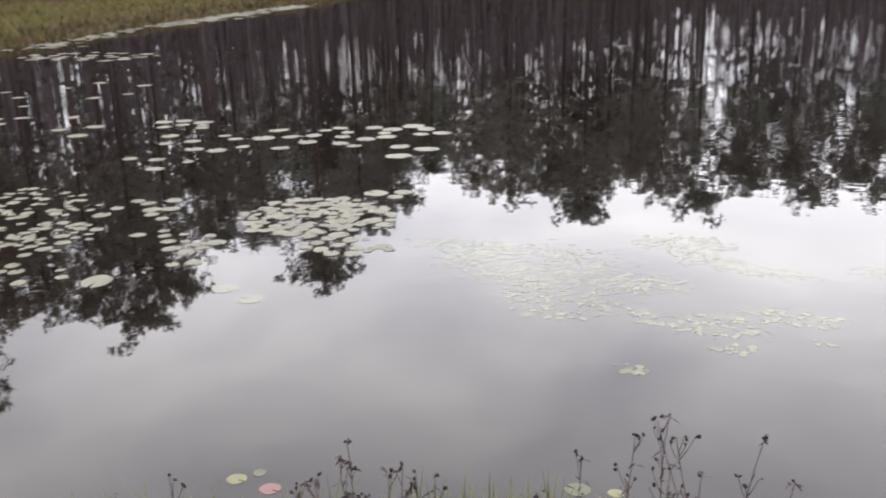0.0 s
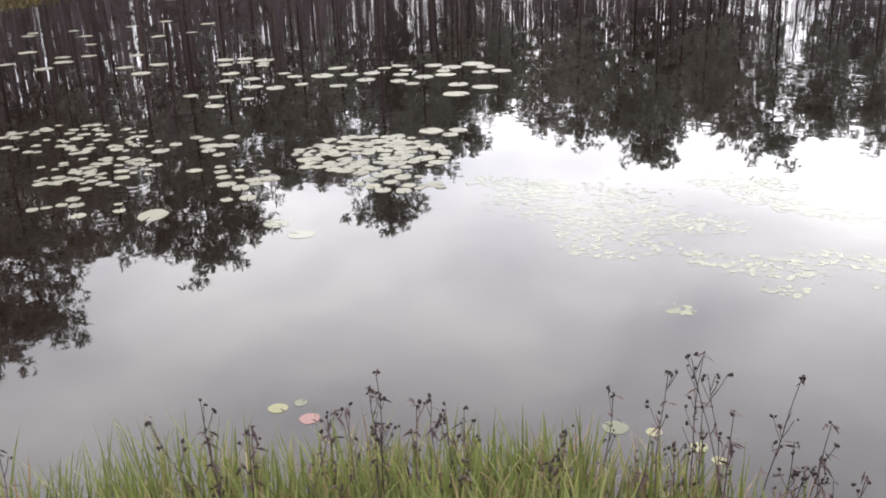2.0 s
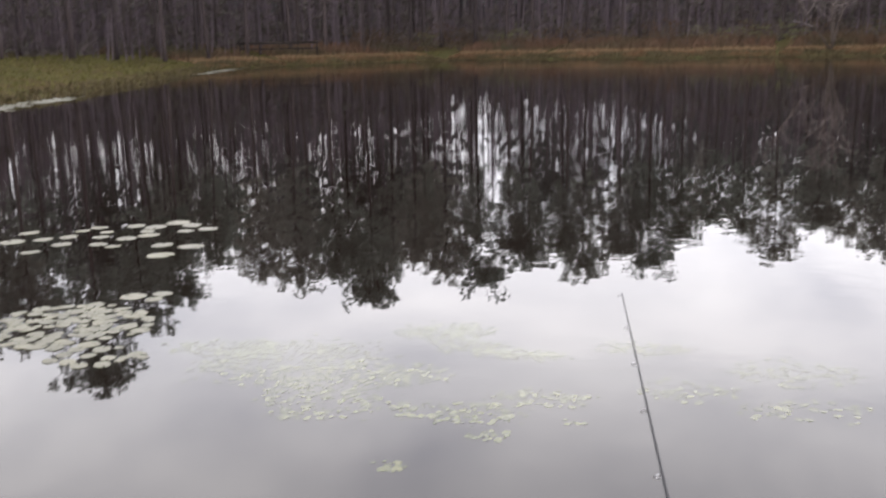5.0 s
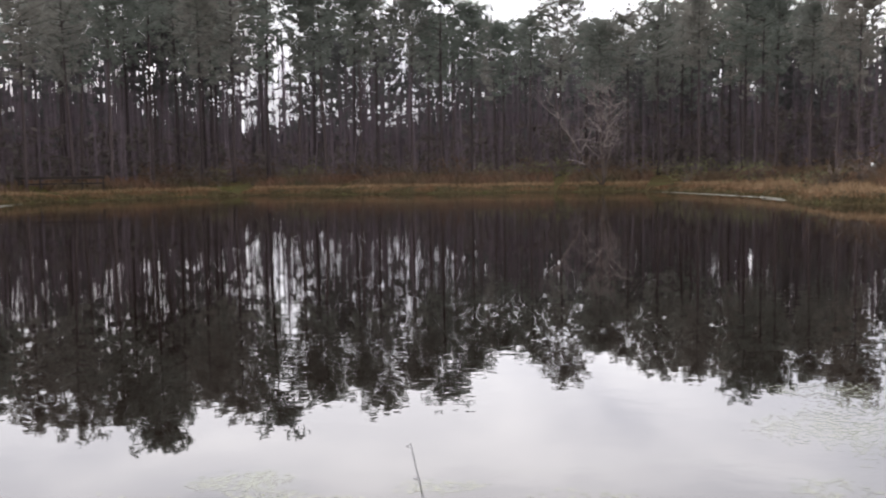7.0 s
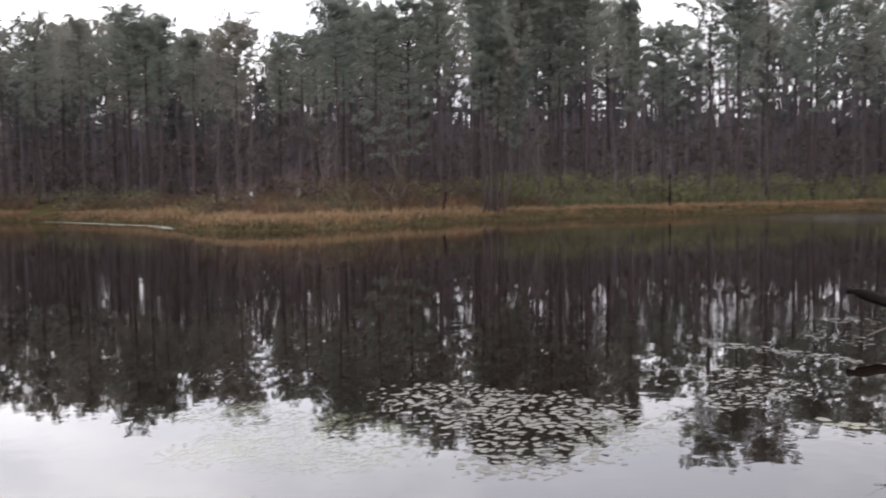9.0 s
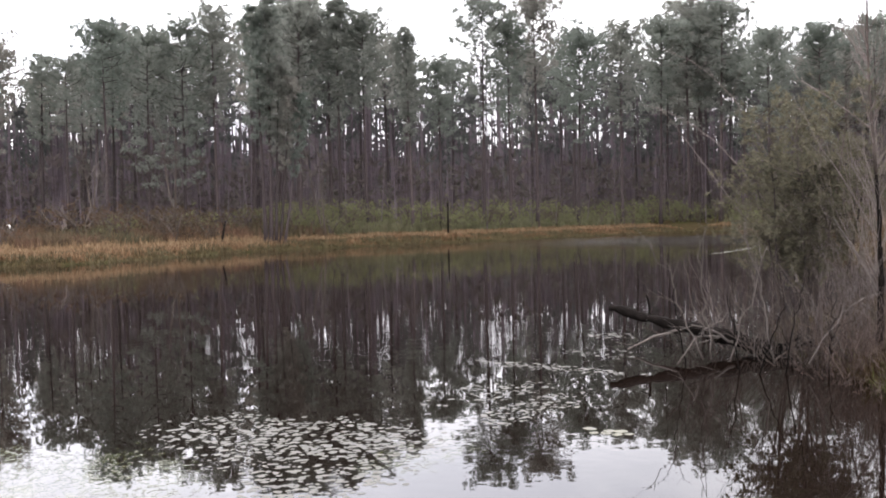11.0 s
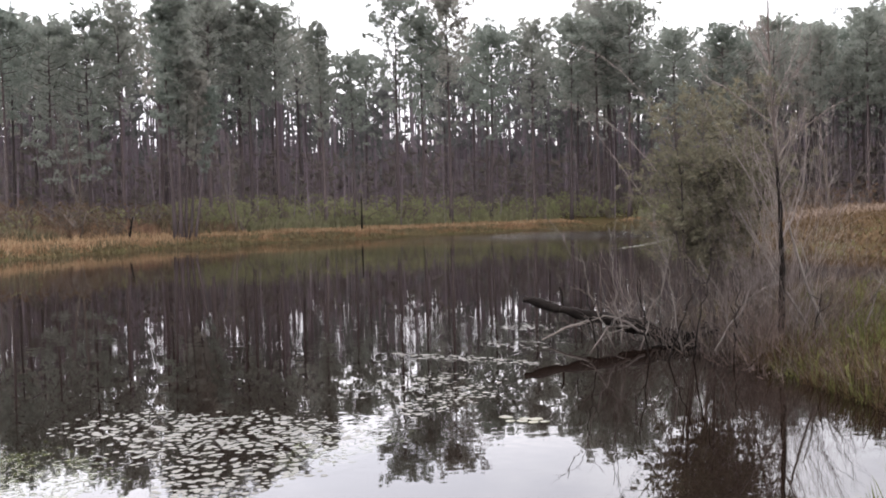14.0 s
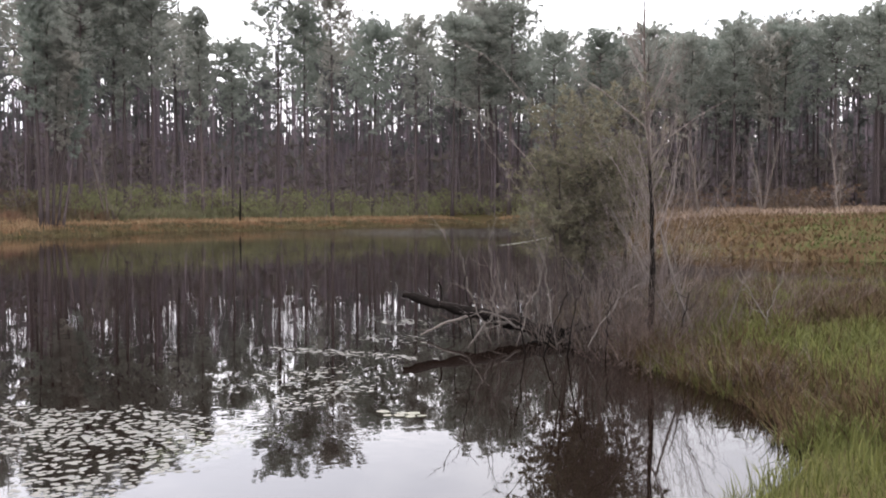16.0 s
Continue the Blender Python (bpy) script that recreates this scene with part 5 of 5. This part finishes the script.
olive = clumps(b_, 1.1, 4.0) + grng.normal(0, 0.2, len(b_)) > 0.66
g_ = 0.25 + 0.7 * clumps(b_, 0.5, 7.0) + 0.7 * clumps(b_, 1.7, 9.0)
for rows_, m_, lb in ((~olive, M_SPITSEDGE, "brown sedge at the spit's water edge"), (olive, M_SPITGRASS, "olive-green sedge at the spit's water edge")):
    v, f = blades(grng, b_[rows_], (0.08, 0.38), (0.007, 0.016), 0.7, 0.9, g_[rows_])
    stuff("spit_sedge", v, f, m_, lb, "grass")


# rust-brown weeds and uneven tussocks on the spit
b_ = scatter(grng, 45000, 14.5, 21, -2, 5, 0.0, 6.0)
q = clumps(b_, 1.5, 11.0)
b_ = b_[q > grng.uniform(0.3, 0.75, len(b_))]
v, f = blades(grng, b_, (0.12, 0.42), (0.01, 0.03), 0.8, 1.0, 0.3 + 1.2 * clumps(b_, 1.5, 11.0))
stuff("spit_weeds", v, f, M_RUSTWEED, "rust-brown dead weeds behind the spit's grass", "weeds")
c_ = scatter(grng, 520, 8.5, 19, -2.5, 3.5, 0.25, 3.6)
c_ = c_[grng.uniform(0, 1, len(c_)) < 0.85]
n_ = grng.integers(30, 90, len(c_))
b_ = np.repeat(c_, n_, 0) + np.column_stack([grng.normal(0, 0.075, (n_.sum(), 2)), np.zeros(n_.sum())])
k_ = np.repeat(grng.uniform(0.5, 1.1, len(c_)), n_)
warm = np.repeat(grng.uniform(0, 1, len(c_)) < np.clip(0.85 - 0.5 * shore_distance(c_), 0.15, 0.8), n_)
for rows_, m_, lb in ((~warm, M_SPITGRASS, "yellow-green grass tussocks on the spit"), (warm, M_SPITSEDGE, "brown sedge tussocks near the spit's edge")):
    v, f = blades(grng, b_[rows_], (0.18, 0.5), (0.009, 0.022), 0.7, 0.9, k_[rows_])
    stuff("grass_tussocks", v, f, m_, lb, "grass")


# ---- dead flower stalks on the near bank ----
def flower_stalk(azimuth, dist, top, seed, heads):
    rng = np.random.default_rng(seed)
    x, y = at_az(azimuth, dist)
    z0 = on_ground(x, y)
    ob = new("flower_stalk")
    ob.location = (x, y, z0 - 0.02)
    h = max(top - z0, 0.15)
    st = Shape()
    n = 6
    pts = [np.zeros(3)]
    e = np.array([rng.normal(0, 0.03), rng.normal(0, 0.03), 1.0])
    for i in range(n):
        e = unit(e + rng.normal(0, 0.07, 3) * [1, 1, 0.4] + [0, 0, 0.08])
        pts.append(pts[-1] + e * h / n)
    st.tube(pts, [0.0023 * (1 - 0.5 * i / n) for i in range(n + 1)], 5, False)
    tips = [pts[-1]]
    for k in range(heads):
        u = rng.uniform(0.45, 0.92)
        i = min(int(u * n), n - 1)
        b = pts[i] + (pts[i + 1] - pts[i]) * (u * n - i)
        a = rng.uniform(0, 6.28)
        L = rng.uniform(0.02, 0.085)
        d = np.array([math.cos(a) * 0.5, math.sin(a) * 0.5, 0.9])
        m = b + d * L * 0.5
        t = b + d * L + np.array([0, 0, 0.01])
        st.tube([b, m, t], [0.0015, 0.0012, 0.001], 4, False)
        tips.append(t)
    part("stem", st, M_STALK, ob)
    for t in tips:
        for _ in range(rng.integers(1, 3)):
            hd = Shape()
            r = rng.uniform(0.003, 0.0056)
            t2 = t + rng.normal(0, 0.0055, 3)
            ax = unit(np.array([rng.normal(0, 0.6), rng.normal(0, 0.6), 1.0]))
            hd.tube([t2 + ax * (f_ - 0.4) * 2.6 * r for f_ in (0.0, 0.25, 0.6, 0.9, 1.1)], [r * 0.4, r * rng.uniform(0.7, 1.1), r, r * rng.uniform(0.5, 0.9), r * 0.2], 6)
            part("seed_head", hd, M_SEED, ob)
    for k in range(rng.integers(13, 21)):
        i = rng.integers(1, n + 1)
        a = rng.uniform(0, 6.28)
        lf = Shape()
        b = pts[i]
        L = rng.uniform(0.016, 0.05)
        b = b + rng.normal(0, 0.006, 3)
        d = np.array([math.cos(a), math.sin(a), rng.uniform(-1.2, 0.4)])
        s = np.array([-math.sin(a), math.cos(a), 0]) * rng.uniform(0.002, 0.006)
        fold = np.array([0, 0, rng.uniform(-0.3, 0.1) * L])
        lf.add([b, b + d * L * 0.5 + s, b + d * L + fold, b + d * L * 0.5 - s, b + d * L * 0.5 + fold * 0.7], [(0, 1, 4), (1, 2, 4), (2, 3, 4), (3, 0, 4)])
        part("leaf", lf, M_STALK, ob)
    return tagged(ob, "dead brown flower stalk with dark seed heads", "dried flower", "dead flower stalks on the near bank")


STALKS = [(-42.3, 0.62, 4), (-43.3, 0.59, 5), (-40.7, 0.52, 4), (-40.0, 0.51, 4), (-31.6, 0.64, 6), (-29.6, 0.57, 5), (-30.9, 0.56, 5), (-27.7, 0.53, 4), (-26.9, 0.46, 4), (-25.3, 0.48, 3),
          (-20.0, 0.47, 5), (-16.6, 0.49, 4), (-14.6, 0.44, 3), (-12.9, 0.61, 5), (-10.7, 0.66, 6), (-8.8, 0.69, 5), (-7.8, 0.66, 4), (-6.8, 0.64, 5), (-10.3, 0.52, 6), (-4.2, 0.51, 6),
          (-5.2, 0.49, 5), (-2.3, 0.44, 4), (0.1, 0.39, 4), (1.2, 0.38, 5), (-36.9, 0.53, 4), (-34.6, 0.49, 3), (-1.3, 0.39, 4), (-33.5, 0.47, 3), (-55.3, 0.64, 3)]
for k, (a_, t_, n_) in enumerate(STALKS):
    d_ = 2.45 + 0.06 * math.sin(k * 2.4)
    flower_stalk(a_, d_, t_, 300 + k, n_)
    if k % 3 == 1:
        flower_stalk(a_ + prng.uniform(-1.2, 1.2), d_ - 0.05, t_ - prng.uniform(0.06, 0.16), 400 + k, n_)


def twig(p, q, r):
    ob = new("twig")
    ob.location = p
    t = Shape()
    branching(np.random.default_rng(4), t, np.zeros(3), unit(np.array(q) - np.array(p)), float(np.linalg.norm(np.array(q) - np.array(p))), r, 1, 0.6, 0.0, (3, 4), 4)
    part("wood", t, M_STALK, ob)
    return tagged(ob, "thin dark broken twig sticking out of the water", "twig")


twig((-2.32, 1.66, 0.0), (-2.22, 1.78, 0.14), 0.004)


# ---- floating leaves ----
def pad_mesh(rng, notch=True):
    n = 15
    t = Shape()
    ang = np.linspace(0.12 if notch else 0.0, 2 * math.pi - (0.12 if notch else 2 * math.pi / n), n)
    wob = 1 + 0.05 * np.sin(ang * 2 + rng.uniform(0, 6)) + 0.03 * np.sin(ang * 5 + rng.uniform(0, 6))
    rim = np.stack([np.cos(ang) * wob * 0.5, np.sin(ang) * wob * 0.5, 0.0018 + 0.0012 * np.sin(ang * 3 + rng.uniform(0, 6))], 1)
    vs = [(0.04 if notch else 0, 0, 0.001)] + rim.tolist() + (rim * [1, 1, 0] - [0, 0, 0.006]).tolist()
    fs = [(0, i + 1, i + 2) for i in range(n - 1)] + [(i + 1, i + 1 + n, i + 2 + n, i + 2) for i in range(n - 1)]
    if not notch:
        fs += [(0, n, 1), (n, 2 * n, n + 1, 1)]
    t.add(vs, fs)
    return t.mesh("lily_pad", M_PAD, False)


lrng = np.random.default_rng(17)
PAD_MESHES = [pad_mesh(lrng) for _ in range(6)]


def in_ellipse(cx, cy, rx, ry):
    a, r = lrng.uniform(0, 6.28), math.sqrt(lrng.uniform(0, 1))
    return cx + math.cos(a) * r * rx, cy + math.sin(a) * r * ry


laid = []


def lay_pad(x, y, dia, tilt=1.2):
    ob = new("lily_pad", PAD_MESHES[lrng.integers(6)])
    ob.matrix_world = pose(x, y, lrng.uniform(0.0005, 0.0025), lrng.normal(0, tilt) * 0.3, lrng.normal(0, tilt) * 0.3, lrng.uniform(0, 360)) @ Matrix.Diagonal((dia * 0.85, dia * lrng.uniform(0.7, 0.85), 1, 1))
    laid.append((x, y, dia))
    return tagged(ob, "pale green lily pad floating on dark water", "lily pad", "lily pads on the pond")


for cx, cy, rx, ry, n, lo, hi, gap in [(-7.2, 9.6, 0.5, 0.35, 7, 0.18, 0.32, 0.8), (-6.3, 8.7, 0.7, 0.6, 8, 0.18, 0.3, 0.8), (-5.3, 9.1, 0.9, 0.6, 12, 0.18, 0.32, 0.8), (-4.6, 9.8, 0.7, 0.4, 9, 0.2, 0.34, 0.8),
                                       (-4.0, 8.8, 0.3, 0.3, 3, 0.24, 0.32, 0.8), (-3.4, 7.07, 0.25, 0.1, 3, 0.16, 0.26, 0.8), (-3.65, 6.25, 0.62, 0.55, 110, 0.07, 0.19, 0.46), (-3.1, 5.6, 0.35, 0.2, 14, 0.08, 0.17, 0.6),
                                       (-6.3, 5.9, 0.8, 0.5, 60, 0.06, 0.15, 0.5), (-5.4, 5.1, 0.5, 0.45, 52, 0.05, 0.14, 0.5), (-4.85, 4.4, 0.4, 0.2, 8, 0.07, 0.15, 0.7), (-6.2, 7.6, 0.4, 0.3, 4, 0.14, 0.24, 0.8),
                                       (-5.1, 6.0, 0.35, 0.4, 9, 0.1, 0.2, 0.6), (-4.3, 5.35, 0.4, 0.25, 12, 0.08, 0.18, 0.6), (-3.95, 4.95, 0.1, 0.08, 2, 0.1, 0.16, 0.6), (-9.9, 9.3, 1.2, 0.9, 7, 0.18, 0.3, 0.8),
                                       (-14.5, 16.4, 1.7, 0.9, 28, 0.2, 0.4, 0.6), (-11.0, 11.5, 1.8, 1.3, 10, 0.18, 0.3, 0.8), (-8.3, 8.9, 0.4, 0.4, 3, 0.18, 0.3, 0.8), (8.06, 4.05, 0.12, 0.28, 7, 0.1, 0.19, 0.5)]:
    count = tries = 0
    while count < n and tries < 900:
        tries += 1
        x, y = in_ellipse(cx, cy, rx, ry)
        dia = lrng.uniform(lo, hi)
        if any((x - a) ** 2 + (y - b) ** 2 < (gap * (dia + c) / 2 * 1.1) ** 2 for a, b, c in laid):
            continue
        lay_pad(x, y, dia)
        count += 1
lay_pad(-4.25, 4.45, 0.27)


def leaf_mat(name, spots_, lo, hi, material, label, category, z=0.004, sides=8):
    v, f = [], []
    for cx, cy, rx, ry, n in spots_:
        for _ in range(n):
            x, y = in_ellipse(cx, cy, rx, ry)
            x += lrng.normal(0, rx * 0.16)
            y += lrng.normal(0, ry * 0.16)
            r = lrng.uniform(lo, hi) / 2
            w, q = lrng.uniform(0, 6.28), lrng.uniform(0.6, 1.0)
            o = len(v)
            zz = z + lrng.uniform(0, 0.0004)
            for i in range(sides):
                a = 2 * math.pi * i / sides
                px, py = math.cos(a) * r, math.sin(a) * r * q
                v.append((x + px * math.cos(w) - py * math.sin(w), y + px * math.sin(w) + py * math.cos(w), zz + lrng.uniform(0, 0.0003)))
            v.append((x, y, zz))
            f.extend((o + i, o + (i + 1) % sides, o + sides) for i in range(sides))
    return stuff(name, v, f, material, label, category)


leaf_mat("floating_leaves", [(6.2, 7.3, 0.7, 0.7, 270), (6.5, 6.3, 0.8, 0.8, 350), (5.7, 6.2, 0.6, 0.6, 140), (11.1, 6.5, 0.22, 1.15, 170), (12.6, 6.6, 0.5, 0.8, 50), (9.0, 6.2, 0.8, 0.5, 70), (8.7, 5.3, 1.0, 0.35, 170),
                             (5.3, 5.2, 0.7, 0.5, 260), (6.6, 5.6, 0.6, 0.5, 190), (9.6, 6.0, 0.6, 0.3, 60), (14.5, 7.4, 0.4, 0.5, 70)], 0.028, 0.085, M_PADS, "crowded small floating leaves on dark water", "lily pads", 0.001)
leaf_mat("pondweed", [(-1.75, 5.6, 0.6, 0.42, 520), (-2.25, 5.85, 0.4, 0.16, 170), (-1.4, 5.05, 0.35, 0.38, 260), (-1.0, 5.45, 0.25, 0.2, 150), (-0.9, 6.3, 0.3, 0.18, 170), (-0.65, 6.0, 0.22, 0.13, 90),
                      (-0.3, 5.87, 0.26, 0.1, 120), (-0.6, 4.87, 0.36, 0.15, 150), (-0.15, 5.12, 0.26, 0.12, 90), (-0.41, 4.58, 0.1, 0.06, 24), (-0.86, 4.18, 0.12, 0.06, 16), (0.02, 4.78, 0.08, 0.05, 8),
                      (0.47, 6.05, 0.3, 0.12, 90), (0.65, 5.3, 0.3, 0.16, 76), (1.3, 5.65, 0.4, 0.25, 119), (1.25, 5.05, 0.35, 0.14, 68), (-0.85, 6.35, 0.3, 0.2, 60),
                      (4.3, 6.9, 0.85, 1.1, 1500), (4.2, 8.3, 0.5, 0.3, 260), (3.5, 7.05, 0.5, 0.4, 330), (2.95, 5.7, 0.3, 0.2, 90), (6.5, 5.1, 0.8, 0.4, 220)],
         0.014, 0.056, M_WEED, "yellow-green pondweed just under the pond's surface", "pondweed", 0.0006, 7)
for x, y, dia, m, lb in [(-2.1, 2.69, 0.105, M_YELLOWPAD, "yellowing small lily pad near the bank"), (-1.94, 2.67, 0.11, M_REDPAD, "reddish small lily pad near the bank"),
                         (-2.04, 2.76, 0.07, M_AWASH, "pale small lily pad near the bank"), (-0.84, 3.04, 0.13, M_AWASH, "dull reddish-green lily pad lying just awash"),
                         (-0.7, 3.06, 0.08, M_YELLOWPAD, "yellowing small lily pad near the bank"), (-0.53, 3.02, 0.09, M_YELLOWPAD, "yellowing small lily pad near the bank"),
                         (-0.45, 2.96, 0.07, M_YELLOWPAD, "yellowing small lily pad near the bank"),
                         (-3.39, 4.58, 0.22, M_AWASH, "yellow-green lily pad lying just awash"), (-3.14, 4.47, 0.22, M_AWASH, "yellow-green lily pad lying just awash")]:
    me = PAD_MESHES[0].copy()
    me.materials.clear()
    me.materials.append(m)
    ob = new("lily_pad", me)
    ob.matrix_world = pose(x, y, 0.0012, 0, 0, lrng.uniform(0, 360)) @ Matrix.Diagonal((dia * 0.8, dia * 0.7, 0.12, 1))
    tagged(ob, lb, "lily pad", "lily pads on the pond")


def scum(points, width, seed, size=(0.08, 0.3)):
    """A ragged mat of pale scum along a line on the water."""
    rng = np.random.default_rng(seed)
    v, f = [], []
    P = [np.array(p, float) for p in points]
    for p, q in zip(P[:-1], P[1:]):
        L = np.linalg.norm(q - p)
        for _ in range(int(L * 16)):
            c = p + (q - p) * rng.uniform(0, 1) + rng.normal(0, width * 0.4, 2)
            r = rng.uniform(*size)
            o = len(v)
            for i in range(7):
                a = 2 * math.pi * i / 7
                s = r * rng.uniform(0.6, 1.1)
                v.append((c[0] + math.cos(a) * s, c[1] + math.sin(a) * s, 0.004 + rng.uniform(0, 0.004)))
            f.append(tuple(range(o, o + 7)))
    stuff("floating_scum", v, f, M_SCUM, "pale scum floating along the pond's edge", "scum")


scum([(-17.2, 17.5), (-19.2, 24), (-19.8, 30), (-20.6, 37)], 0.8, 1, (0.06, 0.2))
scum([(-18.6, 24.5), (-19.4, 30), (-20.2, 36)], 0.9, 7, (0.08, 0.26))
scum([(-26, 64), (-29, 82), (-31.5, 95)], 0.9, 2)
scum([(-30, 103), (-14, 106.5), (-6, 101)], 0.7, 3)
scum([(25.5, 82), (26.0, 70), (26.3, 61), (24.8, 56)], 0.8, 4)
scum([(44, 17.0), (50, 17.5), (57, 18.8)], 0.25, 5, (0.04, 0.13))


# ---- the fishing rod on its rest, the railing and the box ----
def fishing_rod():
    tip, low = np.array([0.168, 2.86, 1.225]), np.array([0.272, 1.72, 0.848])
    butt = low + (low - tip) * 1.13
    ob = new("fishing_rod")
    blank = Shape()
    P = lambda u: butt + (tip - butt) * u
    us = np.linspace(0.0, 1, 16)
    blank.tube([P(u) for u in us], [0.0075 - 0.0058 * u for u in us], 8)
    part("blank", blank, M_ROD, ob, "tapered grey graphite blank")
    grip = Shape()
    grip.tube([P(u) for u in (0.0, 0.01, 0.1, 0.17, 0.18)], [0.013, 0.016, 0.015, 0.014, 0.010], 10)
    part("grip", grip, M_BLACK, ob, "black foam grip")
    d = unit(tip - butt)
    side = unit(np.cross(d, [0, 0, 1.0]))
    dn = np.cross(d, side)
    for u, r in ((0.60, 0.009), (0.70, 0.007), (0.79, 0.006), (0.865, 0.005), (0.93, 0.0045), (0.995, 0.004)):
        g = Shape()
        c = P(u) - side * (r + 0.006)
        ring = [c + side * r * math.cos(a) + np.cross(d, side) * r * math.sin(a) for a in np.linspace(0, 2 * math.pi, 11)]
        g.tube(ring, [0.0012] * 11, 4, False)
        g.tube([P(u) - d * 0.012, c + side * r], [0.0012, 0.0012], 4)
        part("guide", g, M_STEEL, ob, "steel line guide")
    ln_ = Shape()
    a, b = np.array([0.232, 1.74, 0.985]), np.array([0.262, 1.77, 0.872])
    ln_.tube([a + np.array([-0.012, 0, 0.03]), a + np.array([0.006, 0.005, 0.0]), (a + b) / 2 + np.array([0.008, 0, -0.02]), b], [0.0011] * 4, 4)
    part("line_end", ln_, M_LINE, ob, "loose white line end")
    return tagged(ob, "grey graphite fishing rod slanting over the water", "fishing rod")


fishing_rod()


def rod_rest():
    x, y = 0.228, 1.76
    z0 = on_ground(x, y)
    ob = new("rod_rest")
    ob.location = (x, y, z0)
    t = Shape()
    top = 0.968 - z0
    t.tube([(0, 0, -0.12), (-0.002, 0, 0.1), (0, 0, top - 0.12)], [0.007, 0.0085, 0.0085], 10)
    part("stake", t, M_BLACK, ob)
    c = Shape()
    c.tube([(0, 0, top - 0.125), (0, 0, top - 0.12), (0.001, 0, top - 0.004), (0.001, 0, top)], [0.009, 0.0112, 0.0112, 0.0102], 12)
    part("sleeve", c, M_BLACK, ob, "thicker black sleeve")
    return tagged(ob, "black tube rod rest stuck in the bank", "rod rest")


rod_rest()


def railing():
    p, q = np.array(at_az(-19.7, 93.0)), np.array(at_az(-15.3, 93.0))
    ob = new("wooden_railing")
    z = on_ground(*(p + q) / 2)
    ob.location = ((p[0] + q[0]) / 2, (p[1] + q[1]) / 2, z)
    L = float(np.linalg.norm(q - p))
    w = math.atan2(q[1] - p[1], q[0] - p[0])
    d = np.array([math.cos(w), math.sin(w)])
    for h, s in ((1.15, 0.22), (0.62, 0.14)):
        b = Shape()
        b.box((0, 0, h), (L + 0.3, 0.06, s), w)
        part("rail", b, M_RAIL, ob, smooth=False)
    for u in (-0.5, -0.25, 0.0, 0.25, 0.5):
        b = Shape()
        b.box((d[0] * u * L - d[1] * 0.08, d[1] * u * L + d[0] * 0.08, 0.48), (0.12, 0.1, 1.26), w)
        part("post", b, M_RAIL, ob, smooth=False)
    return tagged(ob, "weathered dark timber railing on the lawn", "railing")


railing()


def white_box():
    x, y = at_az(28.6, 73.0)
    ob = new("nest_box")
    ob.location = (x, y, on_ground(x, y))
    b = Shape()
    b.box((0, 0, 0.45), (0.07, 0.07, 0.95))
    part("post", b, M_RAIL, ob, smooth=False)
    b = Shape()
    b.box((0, 0, 0.98), (0.3, 0.3, 0.2))
    part("box", b, M_WHITE, ob, smooth=False)
    b = Shape()
    b.add([(-0.24, -0.2, 1.08), (0.24, -0.2, 1.08), (0.24, 0.2, 1.08), (-0.24, 0.2, 1.08), (-0.24, 0, 1.2), (0.24, 0, 1.2)],
          [(0, 1, 5, 4), (2, 3, 4, 5), (0, 4, 3), (1, 2, 5), (3, 2, 1, 0)])
    part("roof", b, M_WHITE, ob, smooth=False)
    return tagged(ob, "small white box on a thin post", "box")


white_box()
